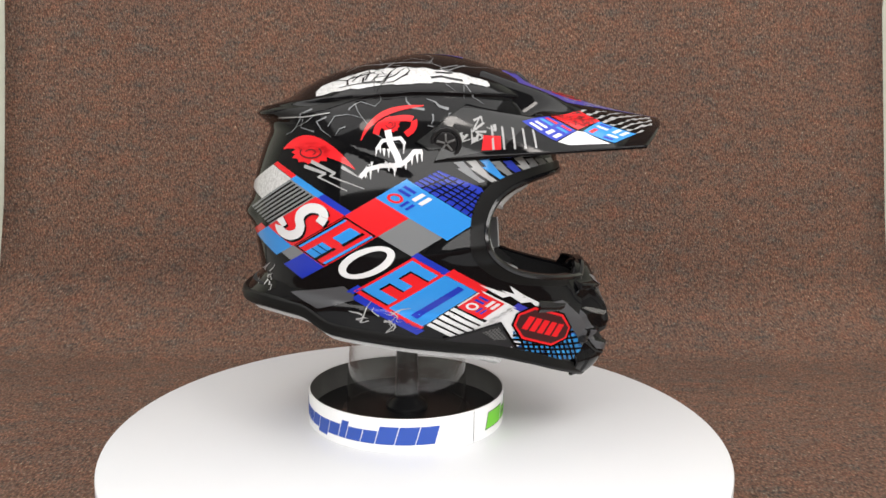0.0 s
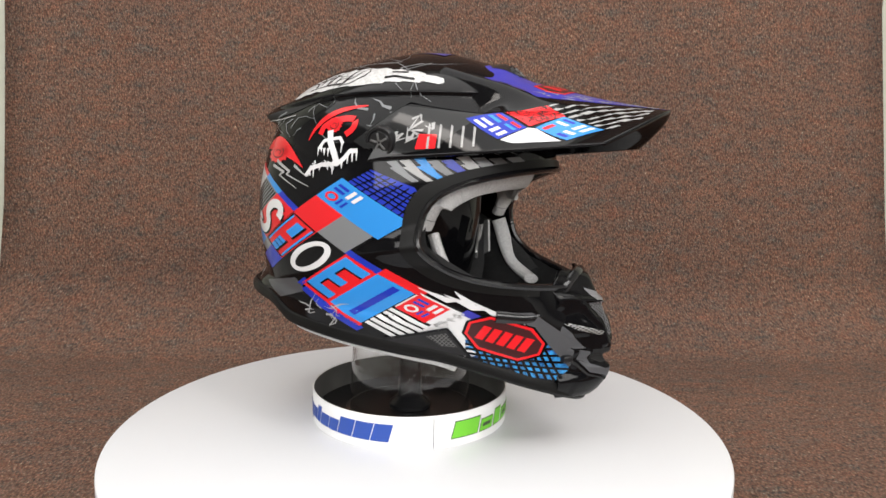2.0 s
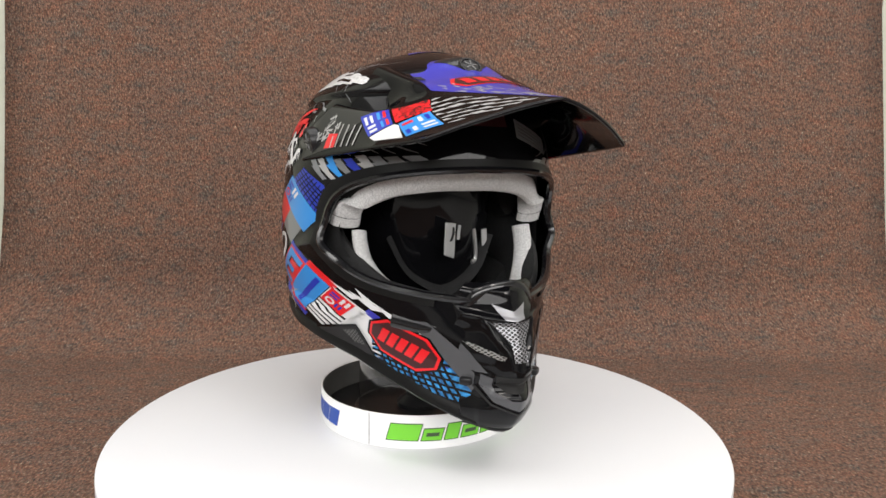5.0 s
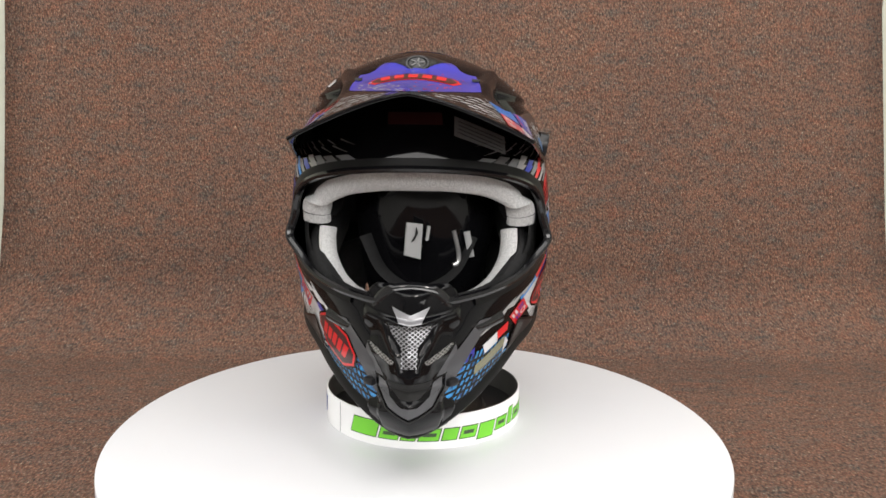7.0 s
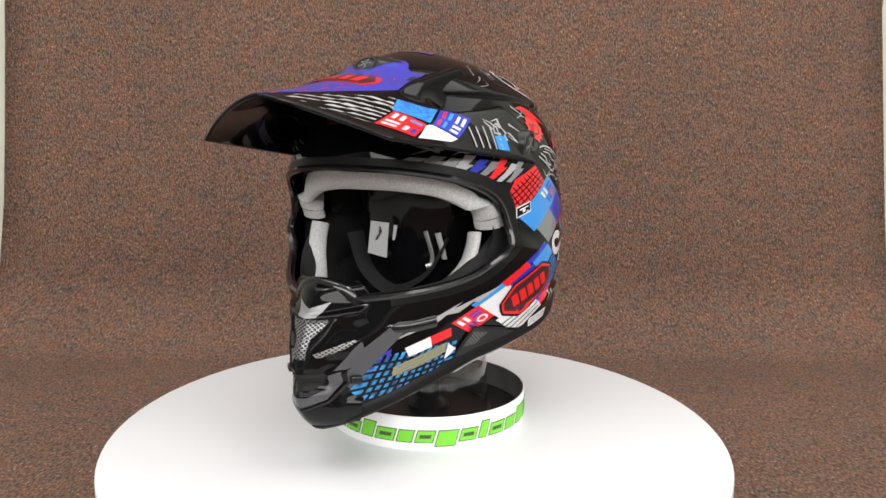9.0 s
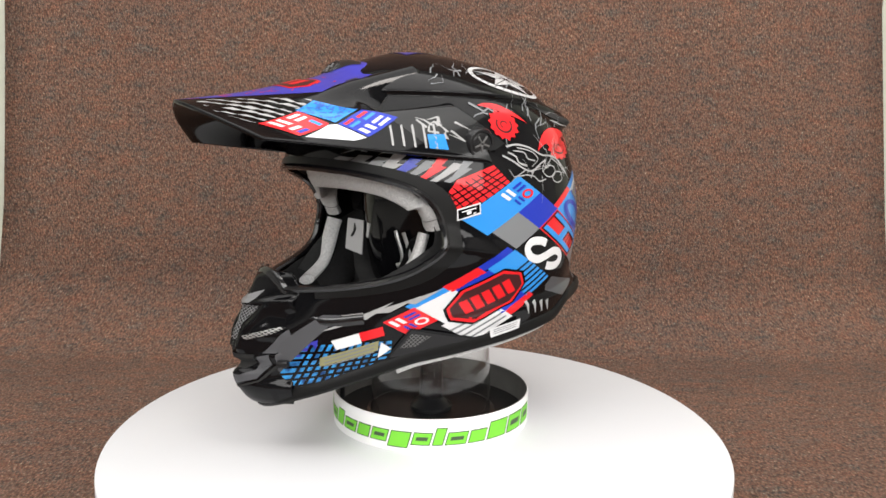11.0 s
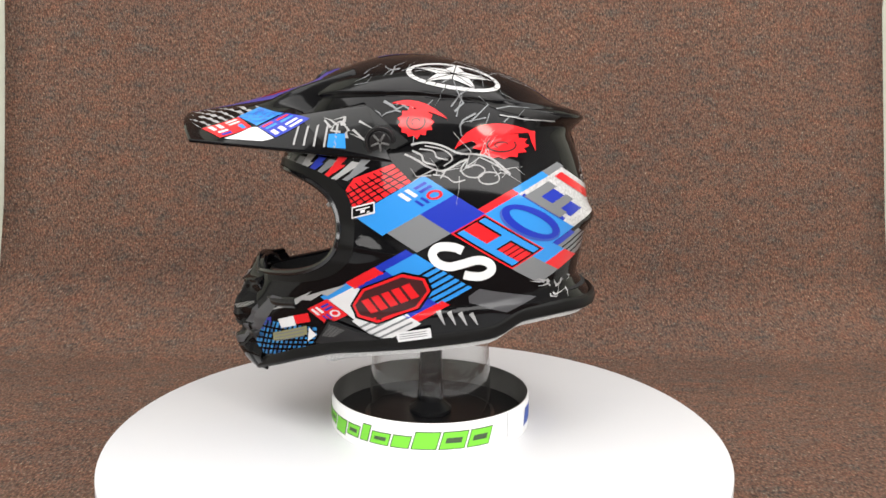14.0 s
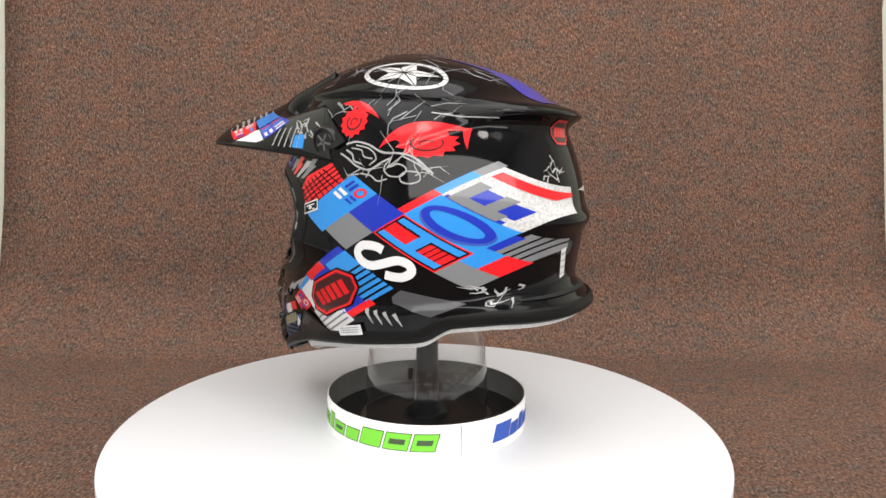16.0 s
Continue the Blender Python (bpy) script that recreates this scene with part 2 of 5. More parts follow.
def shell_surface(inset=0.0, n=200, m=150, features=True):
    table = spline(SHELL_ROWS + CAP_ROWS, m)
    verts, faces = [], []
    for z, xb, xf, w, xc, nf in table:
        for i in range(n):
            a = 2 * math.pi * i / n
            c, s = math.cos(a), math.sin(a)
            e = nf if c > 0 else 2.15
            px = math.copysign(abs(c) ** (2 / e), c)
            py = math.copysign(abs(s) ** (2 / e), s)
            half = (xf - xc) if c > 0 else (xc - xb)
            x, y = xc + px * max(half - inset, 0.002), py * max(w - inset, 0.002)
            zz = z - inset * smooth_step(0.30, 0.37, z)
            if features:
                back = smooth_step(0.45, 1.0, -c)
                wide = smooth_step(0.0, 0.9, -c)
                grow = 0.021 * back * math.exp(-((z - 0.312) / 0.0085) ** 2)
                grow += 0.0065 * smooth_step(0.87, 1.0, -c) * math.exp(-((z - 0.221) / 0.009) ** 2)
                # wedge-shaped ridge that points back from the eye port
                reach = smooth_step(-0.026, 0.034, x)
                off = abs(zz - 0.1915 - 0.17 * (x + 0.02)) / (0.003 + 0.014 * reach)
                grow += 0.0058 * reach * max(0.0, 1 - off) * (1 if x < 0.07 else 0)
                grow += 0.0140 * (0.08 * wide + 0.92 * smooth_step(0.58, 1.0, -c)) * math.exp(-((z - 0.146) / 0.010) ** 2)
                crease = 0.3255 + 0.085 * min(0.0, x + 0.02)
                grow += 0.0046 * smooth_step(crease - 0.0012, crease + 0.0012, zz) * (1 - smooth_step(0.345, 0.365, zz))
                ledge = 0.1385 - 0.14 * min(0.0, x - 0.01)
                grow += 0.0032 * (1 - smooth_step(ledge - 0.003, ledge + 0.001, zz)) * smooth_step(0.05, 0.0, x)
                fold = 0.265 - 0.42 * (x + 0.045)
                grow += 0.0020 * smooth_step(fold - 0.002, fold + 0.002, zz) * smooth_step(-0.02, -0.06, x) * smooth_step(0.325, 0.305, zz)
                d = math.hypot(x - xc, y)
                x, y = x + (x - xc) / max(d, 1e-4) * grow, y + y / max(d, 1e-4) * grow
            verts.append(Vector((x, y, zz)))
    for k in range(m - 1):
        for i in range(n):
            j = (i + 1) % n
            faces.append([k * n + i, k * n + j, (k + 1) * n + j, (k + 1) * n + i])
    faces.append([(m - 1) * n + i for i in range(n)])
    return with_normals(verts, faces)


def bottom_edge(x):
    return float(np.interp(x, (-0.20, -0.155, -0.118, -0.098, -0.048, 0.0, 0.048, 0.088, 0.128, 0.149, 0.18), (0.1455, 0.1465, 0.1420, 0.1285, 0.1215, 0.1135, 0.1035, 0.0890, 0.0715, 0.060, 0.047)))


def port_edge(x, z, grow=0.0):
    """Positive inside the eye port, seen from the side."""
    d = z - 0.208
    a = max(0.0, abs(d) - 0.5 * grow)
    bow = 8 * a * a + 0.05 * (a / 0.055) ** 5 if d > 0 else 24 * a * a + 0.05 * (a / 0.047) ** 8
    return x - (0.034 - grow + bow)


def loops_of(surface, test):
    """Ordered boundary vertex loops of a cut surface, those whose points pass the test."""
    verts, _, faces = surface
    count = {}
    for f in faces:
        for i, j in zip(f, f[1:] + f[:1]):
            count[(i, j)] = count.get((i, j), 0) + 1
    nxt = {i: j for (i, j) in count if (j, i) not in count}
    loops = []
    while nxt:
        start, j = nxt.popitem()
        loop = [start]
        while j in nxt and j != start:
            loop.append(j)
            j = nxt.pop(j)
        if test(verts[loop[len(loop) // 3]]):
            loops.append([verts[i] for i in loop])
    return loops


def resample(loop, n, rounds=3):
    pts = np.array([tuple(v) for v in loop])
    for _ in range(rounds):
        pts = (np.roll(pts, 1, 0) + 2 * pts + np.roll(pts, -1, 0)) / 4
    closed = np.vstack([pts, pts[:1]])
    d = np.concatenate([[0], np.cumsum(np.linalg.norm(np.diff(closed, axis=0), axis=1))])
    u = np.linspace(0, d[-1], n, endpoint=False)
    return [Vector([np.interp(q, d, closed[:, k]) for k in range(3)]) for q in u]


def tube(path, rx, rz, normal_of, sides=8, closed=True):
    """Sweep an oval along a path; rx lies along normal_of(point), rz across it."""
    bm = bmesh.new()
    rings = []
    n = len(path)
    for k, p in enumerate(path):
        t = (path[(k + 1) % n] - path[k - 1]) if closed else (path[min(k + 1, n - 1)] - path[max(k - 1, 0)])
        t.normalize()
        u = normal_of(p)
        u = (u - t * u.dot(t)).normalized()
        v = t.cross(u)
        rings.append([bm.verts.new(p + u * rx * math.cos(2 * math.pi * i / sides) + v * rz * math.sin(2 * math.pi * i / sides)) for i in range(sides)])
    pairs = list(zip(rings, rings[1:] + rings[:1])) if closed else list(zip(rings, rings[1:]))
    for a, b in pairs:
        for i in range(sides):
            bm.faces.new((a[i], a[(i + 1) % sides], b[(i + 1) % sides], b[i]))
    if not closed:
        bm.faces.new(rings[0])
        bm.faces.new(rings[-1][::-1])
    return bm


def outward(p):
    return Vector((p.x + 0.02, p.y, 0.0)).normalized()


# ---------------------------------------------------------------- painted graphics
SPLIT = {"ring_print", "red_block", "light_blue_bar", "black_shadow_bar", "corner_cell", "white_stripe", "deep_blue_edge", "grey_bar", "deep_blue_bar", "grey_cell",
         "light_blue_cell", "black_stripe", "label_bar", "tag_bar", "white_flash", "white_panel", "light_blue_block", "small_white_cell", "grey_stripe", "sticker_bar"}


class View:
    """A surface seen flat: key(v) gives plane coordinates, faces chosen by their facing."""

    def __init__(self, surface, key, facing):
        self.verts, self.normals, self.faces = surface
        self.key = key
        self.keep = [f for f in self.faces if len(f) == 4 and facing(self.normals[f[0]])]
        c = [[key(self.verts[i]) for i in f] for f in self.keep]
        c = np.array(c)
        self.low, self.high = c.min(1), c.max(1)

    def cut(self, poly):
        """The piece of the surface inside a convex polygon."""
        p = np.array(poly, float)
        area = sum(a[0] * b[1] - b[0] * a[1] for a, b in zip(p, np.roll(p, -1, 0)))
        if area < 0:
            p = p[::-1]
        lo, hi = p.min(0), p.max(0)
        sel = np.where(np.all(self.high >= lo, 1) & np.all(self.low <= hi, 1))[0]
        used, fs, vs, ns = {}, [], [], []
        for k in sel:
            f = []
            for i in self.keep[k]:
                if i not in used:
                    used[i] = len(vs)
                    vs.append(self.verts[i])
                    ns.append(self.normals[i])
                f.append(used[i])
            fs.append(f)
        s = (vs, ns, fs)
        for a, b in zip(p, np.roll(p, -1, 0)):
            ex, ez = b - a

            def inside(v, a=a, ex=ex, ez=ez):
                k = self.key(v)
                return ex * (k[1] - a[1]) - ez * (k[0] - a[0])
            s = clip(s, inside)
            if not s[2]:
                break
        return s


def paint(view, name, mat, polys, parent, layer=1, label=""):
    """Lay convex polygons on a surface as one thin coat; a coat of loose pieces (name_s) becomes an object for each piece."""
    if name in SPLIT and len(polys) > 1:
        for poly in polys:
            paint(view, name, mat, [poly], parent, layer, label)
        return
    verts, normals, faces, at, step, before = [], [], [], {}, 0, set()
    for poly in polys:
        # pieces that join the one before lie level with it, loose ones a hair higher
        corners = {(round(p[0], 6), round(p[1], 6)) for p in poly}
        if len(corners & before) < 2:
            step += 1
        before = corners
        lift = 0.00022 * layer + 0.000006 * (step % 30)
        vs, ns, fs = view.cut(poly)
        index = []
        for v, n in zip(vs, ns):
            p = v + n * lift
            key = (round(p.x, 5), round(p.y, 5), round(p.z, 5), step)
            if key not in at:
                at[key] = len(verts)
                verts.append(p)
                normals.append(n)
            index.append(at[key])
        for f in fs:
            g = [index[i] for i in f]
            g = [i for k, i in enumerate(g) if i != g[k - 1]]
            if len(g) > 2 and len(set(g)) == len(g):
                faces.append(g)
    if faces:
        return mesh_object(name, verts, faces, mat, parent, label, normals)


def stroke(points, width, taper=False):
    """Quads along a polyline."""
    out = []
    n = len(points) - 1
    for k, (a, b) in enumerate(zip(points, points[1:])):
        dx, dz = b[0] - a[0], b[1] - a[1]
        d = math.hypot(dx, dz) or 1e-6
        wa = width * (1 - k / n * 0.8 if taper else 1) / 2
        wb = width * (1 - (k + 1) / n * 0.8 if taper else 1) / 2
        nx, nz = -dz / d, dx / d
        ex, ez = dx / d * width * 0.15, dz / d * width * 0.15
        out.append([(a[0] - ex + nx * wa, a[1] - ez + nz * wa), (b[0] + ex + nx * wb, b[1] + ez + nz * wb), (b[0] + ex - nx * wb, b[1] + ez - nz * wb), (a[0] - ex - nx * wa, a[1] - ez - nz * wa)])
    return out


def ribbon(points, width, taper=False):
    """Joined quads of even or bellied width along a smooth line."""
    p = np.array(points, float)
    d = np.gradient(p, axis=0)
    d /= np.maximum(np.linalg.norm(d, axis=1), 1e-9)[:, None]
    w = width * (0.15 + 0.85 * np.sin(np.pi * np.linspace(0, 1, len(p)))) if taper else np.full(len(p), width)
    side = np.stack([-d[:, 1], d[:, 0]], 1) * w[:, None] / 2
    a, b = [tuple(q) for q in p + side], [tuple(q) for q in p - side]
    return [[a[k], a[k + 1], b[k + 1], b[k]] for k in range(len(p) - 1)]


def ring_band(centre, U, V, ru, rv, width, a0=0.0, a1=360.0, n=28):
    """Quads of an oval band in a slanted lattice."""
    out = []
    for k in range(n):
        quad = []
        for a, s in ((k, 1.0), (k + 1, 1.0), (k + 1, 1 - width), (k, 1 - width)):
            t = radians(a0 + (a1 - a0) * a / n)
            # width is a share of the smaller radius
            cu, cv = math.cos(t) * (ru - (1 - s) * min(ru, rv)), math.sin(t) * (rv - (1 - s) * min(ru, rv))
            quad.append((centre[0] + cu * U[0] + cv * V[0], centre[1] + cu * U[1] + cv * V[1]))
        out.append(quad)
    return out


LU, LV = (0.0250, 0.0150), (0.0272, -0.0161)


class Lattice:
    """The slanted chequer on the helmet's sides: u runs up and forward, v down and forward."""

    def __init__(self, ox, oz):
        self.o = (ox, oz)

    def at(self, u, v):
        return (self.o[0] + u * LU[0] + v * LV[0], self.o[1] + u * LU[1] + v * LV[1])

    def cell(self, u0, u1, v0, v1):
        return [self.at(u0, v0), self.at(u1, v0), self.at(u1, v1), self.at(u0, v1)]

    def border(self, u0, u1, v0, v1, w):
        return [self.cell(u0, u1, v0, v0 + w), self.cell(u0, u1, v1 - w, v1), self.cell(u0, u0 + w, v0, v1), self.cell(u1 - w, u1, v0, v1)]


def inside_of(poly, convex):
    """A convex polygon cut to another (plane coordinates)."""
    area = sum(a[0] * b[1] - b[0] * a[1] for a, b in zip(convex, convex[1:] + convex[:1]))
    c = convex if area > 0 else convex[::-1]
    for a, b in zip(c, c[1:] + c[:1]):
        out = []
        val = [(b[0] - a[0]) * (p[1] - a[1]) - (b[1] - a[1]) * (p[0] - a[0]) for p in poly]
        for k in range(len(poly)):
            j = (k + 1) % len(poly)
            if val[k] > 0:
                out.append(poly[k])
            if (val[k] > 0) != (val[j] > 0):
                t = val[k] / (val[k] - val[j])
                out.append((poly[k][0] + t * (poly[j][0] - poly[k][0]), poly[k][1] + t * (poly[j][1] - poly[k][1])))
        poly = out
        if len(poly) < 3:
            return None
    return poly


def wire_mesh(patches, pitch, width, slope=1.0):
    """Two sets of crossing wires inside convex patches."""
    out = []
    for patch in patches:
        p = np.array(patch)
        lo, hi = p.min(0), p.max(0)
        h = hi[1] - lo[1]
        for sgn in (-1, 1):
            x = lo[0] - h / slope - pitch
            x = math.floor(x / pitch) * pitch
            while x < hi[0] + h / slope + pitch:
                q = stroke([(x, lo[1] - pitch), (x + sgn * (h + 2 * pitch) / slope, hi[1] + pitch)], width)[0]
                x += pitch
                q = inside_of(q, [tuple(v) for v in patch])
                if q:
                    out.append(q)
    return out


def hexagon(cx, cz, hl, hh, tilt, nip=0.55):
    c, s = math.cos(tilt), math.sin(tilt)
    pts = [(-hl, 0.35 * hh), (-hl * nip, hh), (hl * nip, hh), (hl, 0.35 * hh), (hl, -0.35 * hh), (hl * nip, -hh), (-hl * nip, -hh), (-hl, -0.35 * hh)]
    return [(cx + a * c - b * s, cz + a * s + b * c) for a, b in pts]


def badge(view, parent, cx, cz, hl, hh, tilt, layer=4, bars=5):
    """A red-rimmed dark badge with slanted red bars in place of its lettering."""
    paint(view, "badge_rim", BLACK, [hexagon(cx, cz, hl * 1.07, hh * 1.09, tilt)], parent, layer)
    paint(view, "badge_border", RED, [hexagon(cx, cz, hl, hh, tilt)], parent, layer + 1)
    paint(view, "badge_field", MAROON, [hexagon(cx, cz, hl * 0.93, hh * 0.86, tilt)], parent, layer + 2, "dark badge with a red border")
    c, s = math.cos(tilt), math.sin(tilt)
    quads = []
    for k in range(bars):
        a = -hl * 0.70 + 1.40 * hl * (k + 0.5) / bars
        w = 0.52 * hl / bars
        q = [(a - w - 0.1 * hh, -0.42 * hh), (a + w - 0.1 * hh, -0.42 * hh), (a + w + 0.1 * hh, 0.42 * hh), (a - w + 0.1 * hh, 0.42 * hh)]
        quads.append([(cx + p * c - r * s, cz + p * s + r * c) for p, r in q])
    for q in quads:
        paint(view, "badge_bar", RED, [q], parent, layer + 3)


def chip(view, lat, u, v, size, field, marks, ring, parent, layer=3):
    """A small square of the chequer with a ring and bars on it."""
    if field:
        paint(view, "chip_field", field, [lat.cell(u, u + size, v, v + size)], parent, layer)
    s = size
    for u0, u1, v0, v1, m in ((0.56, 0.66, 0.12, 0.48, marks), (0.74, 0.84, 0.12, 0.48, marks), (0.16, 0.44, 0.55, 0.63, marks), (0.16, 0.44, 0.72, 0.80, marks), (0.54, 0.90, 0.58, 0.70, WHITE), (0.54, 0.90, 0.79, 0.91, WHITE)):
        paint(view, "chip_bar", m, [lat.cell(u + s * u0, u + s * u1, v + s * v0, v + s * v1)], parent, layer + 1)
    c = lat.at(u + s * 0.3, v + s * 0.3)
    paint(view, "chip_ring", ring, ring_band(c, LU, LV, s * 0.18, s * 0.2, 0.42, n=14), parent, layer + 1)


def net(view, name, corners, across, down, width, mat, parent, layer):
    """Crossing lines inside a four-cornered patch."""
    a, b, c, d = [np.array(p) for p in corners]
    quads = []
    for k in range(1, across):
        t = k / across
        quads += stroke([tuple(a + (b - a) * t), tuple(d + (c - d) * (t * 0.8 + 0.1))], width)
    for k in range(1, down):
        t = k / down
        quads += stroke([tuple(a + (d - a) * t), tuple((a + b) / 2 + ((c + d) / 2 - (a + b) / 2) * (t * 0.92 + 0.06)), tuple(b + (c - b) * t)], width)
    paint(view, name, mat, quads, parent, layer)


def scribble(view, name, mat, cx, cz, sx, sz, count, width, seed, parent, layer=3, tilt=0.0):
    """Hand-drawn ragged strokes round a centre."""
    rnd = random.Random(seed)
    quads = []
    for _ in range(count):
        x, z = cx + rnd.uniform(-sx, sx), cz + rnd.uniform(-sz, sz)
        a = rnd.gauss(tilt, 0.55) + (math.pi if rnd.random() < 0.5 else 0)
        pts = [(x, z)]
        for _ in range(rnd.randint(2, 4)):
            d = rnd.uniform(0.15, 0.45) * sx
            x, z = x + d * math.cos(a), z + d * math.sin(a)
            pts.append((x, z))
            a += rnd.gauss(0, 0.8)
        quads += stroke(pts, width * rnd.uniform(0.5, 1.3), True)
    paint(view, name, mat, quads, parent, layer)


def iris(view, parent, cx, cz, rx, rz, seed, layer=3):
    """A round red blot with a jagged rim and a dark inner swirl."""
    rnd = random.Random(seed)
    n = 26
    rim = [1 + (0.16 if k % 2 else -0.05) + rnd.uniform(-0.05, 0.05) for k in range(n)]
    tri = []
    for k in range(n):
        p = []
        for j in (k, k + 1):
            a = 2 * math.pi * j / n
            p.append((cx + rx * rim[j % n] * math.cos(a), cz + rz * rim[j % n] * math.sin(a)))
        tri.append([(cx, cz), *p])
    paint(view, "red_blot", RED, tri, parent, layer)
    dark = ring_band((cx, cz), (1, 0), (0, 1), rx * 0.62, rz * 0.62, 0.22, 150, 400, 16) + ring_band((cx, cz), (1, 0), (0, 1), rx * 0.3, rz * 0.3, 0.35, -60, 170, 10)
    paint(view, "dark_swirl", MAROON, dark, parent, layer + 1)


def crescent(a, top, b, thick, n=12):
    """Quads of a tapering bow from a over top to b."""
    pts = [((1 - t) ** 2 * a[0] + 2 * t * (1 - t) * top[0] + t * t * b[0], (1 - t) ** 2 * a[1] + 2 * t * (1 - t) * top[1] + t * t * b[1]) for t in np.linspace(0, 1, n + 1)]
    out = []
    for k in range(n):
        (x0, z0), (x1, z1) = pts[k], pts[k + 1]
        h0, h1 = thick * math.sin(math.pi * (k + 0.25) / (n + 0.5)), thick * math.sin(math.pi * (k + 1.25) / (n + 0.5))
        out.append([(x0, z0), (x1, z1), (x1, z1 - max(h1, 0.0004)), (x0, z0 - max(h0, 0.0004))])
    return out


def chequer_common(view, lat, parent):
    """What both sides share: grey diamond, light-blue strip with chip."""
    paint(view, "grey_diamond", GREY, [lat.cell(0, 1, 1, 2)], parent)
    paint(view, "light_blue_strip", SKY, [lat.cell(1, 2, 0, 2.15)], parent)
    chip(view, lat, 1.02, 0.02, 0.95, None, BLUE, RED, parent, 2)


def right_graphics(view, shell):
    L = Lattice(-0.0817, 0.2250)
    chequer_common(view, L, shell)
    paint(view, "red_diamond", RED, [L.cell(0, 1, 0, 1)], shell)
    deep = [L.at(2.02, 0.2), L.at(2.75, 0.25), L.at(3.0, 1.35), L.at(2.5, 2.3), L.at(2.02, 2.2)]
    paint(view, "deep_blue_patch", BLUE, [deep], shell)
    net(view, "black_net", (L.at(2.0, 0.2), L.at(2.0, 2.3), L.at(2.95, 2.2), L.at(2.8, 0.2)), 9, 6, 0.0011, BLACK, shell, 2)
    paint(view, "edge_strip", RED, [L.cell(0.05, 0.22, -2.45, -1.75)], shell)
    paint(view, "edge_strip", SKY, [L.cell(-0.0, 0.22, -1.75, -0.85)], shell)
    paint(view, "edge_strip", BLUE, [L.cell(0.0, 0.22, -0.85, 0.0)], shell)
    paint(view, "worn_white_patch", WORN, [L.cell(-1.2, 0.03, -2.45, -1.75)], shell)
    paint(view, "grey_striped_patch", GREY, [L.cell(-1.75, 0.0, -1.75, -0.9)], shell)
    paint(view, "black_stripe", BLACK, [L.cell(-1.75, -0.05, -1.68 + 0.115 * k, -1.63 + 0.115 * k) for k in range(7)], shell, 2)
    paint(view, "red_block", RED, [L.cell(-1.85, 0, -0.9, 0)], shell)
    # white serpentine band with a black shadow on the red block
    bow = [tuple(p) for p in spline(((-0.1027, 0.2177), (-0.0989, 0.2240), (-0.1022, 0.2292), (-0.1111, 0.2300), (-0.1185, 0.2255), (-0.1205, 0.2200), (-0.1195, 0.2150), (-0.1222, 0.2090), (-0.1300, 0.2062), (-0.1377, 0.2092), (-0.1396, 0.2148), (-0.1340, 0.2188)), 40)]
    paint(view, "white_bow", WHITE, ribbon(bow, 0.0078), shell, 4)
    paint(view, "bow_shadow", BLACK, ribbon([(x + 0.0012, z - 0.0014) for x, z in bow], 0.0085), shell, 3)
    paint(view, "red_block", RED, [L.cell(-1.8, 0, 0.03, 1)], shell)
    paint(view, "thin_black_edge", BLACK, L.border(-1.78, -0.02, 0.05, 0.97, 0.05), shell, 2)
    paint(view, "light_blue_bar", SKY, [L.cell(-0.82, -0.22, 0.38, 0.70), L.cell(-1.72, -1.12, 0.34, 0.66), L.cell(-1.7, -0.1, 0.88, 0.95), L.cell(-1.7, -0.1, 0.10, 0.16)], shell, 3)
    paint(view, "black_shadow_bar", BLACK, [L.cell(-0.86, -0.16, 0.68, 0.76), L.cell(-1.76, -1.06, 0.64, 0.72), L.cell(-1.5, -1.47, 0.34, 0.66), L.cell(-1.3, -1.27, 0.34, 0.66)], shell, 4)
    paint(view, "corner_cell", SKY, [L.cell(-2.5, -1.85, -0.9, 0.0)], shell)
    paint(view, "corner_cell", GREY, [L.cell(-2.3, -1.8, 0.0, 0.35)], shell)
    paint(view, "corner_cell", BLUE, [L.cell(-2.6, -1.8, 0.35, 1.0)], shell)
    paint(view, "corner_cell", RED, [L.cell(-2.5, -1.95, -1.1, -0.9)], shell)
    paint(view, "white_oval", WHITE, ring_band(L.at(-0.92, 1.5), LU, LV, 0.80, 0.44, 0.42), shell, 2)
    paint(view, "red_block", RED, [L.cell(-1.95, 0, 2.05, 3.02)], shell)
    paint(view, "light_blue_bar", SKY, [L.cell(-1.75, -0.1, 2.12, 2.38), L.cell(-0.42, -0.12, 2.38, 2.92), L.cell(-1.1, -0.82, 2.38, 2.80), L.cell(-1.75, -1.45, 2.38, 2.92)], shell, 2)
    paint(view, "black_shadow_bar", BLACK, [L.cell(-0.47, -0.42, 2.38, 2.92), L.cell(-1.15, -1.1, 2.38, 2.8), L.cell(-1.8, -1.75, 2.12, 2.92), L.cell(-0.82, -0.42, 2.36, 2.42), L.cell(-1.45, -1.1, 2.36, 2.42)], shell, 3)
    paint(view, "deep_blue_edge", BLUE, [L.cell(-0.02, 0.2, 2.0, 3.0), L.cell(-2.2, -1.95, 2.2, 4.2), L.cell(-2.1, -1.7, 1.95, 2.12)], shell)
    paint(view, "light_blue_block", SKY, [L.cell(-1.85, 0.02, 3.02, 4.05)], shell)
    paint(view, "deep_blue_bar", BLUE, [L.cell(-1.7, -0.12, 3.55, 3.75)], shell, 2)
    paint(view, "red_block", RED, [L.cell(-2.0, -1.85, 3.0, 4.1), L.cell(0.0, 0.3, 3.0, 4.2)], shell)
    paint(view, "white_stripe", WHITE, [L.cell(-1.75 + 0.2 * k, -1.62 + 0.2 * k, 4.08, 5.05 + 0.1 * k) for k in range(5)], shell)
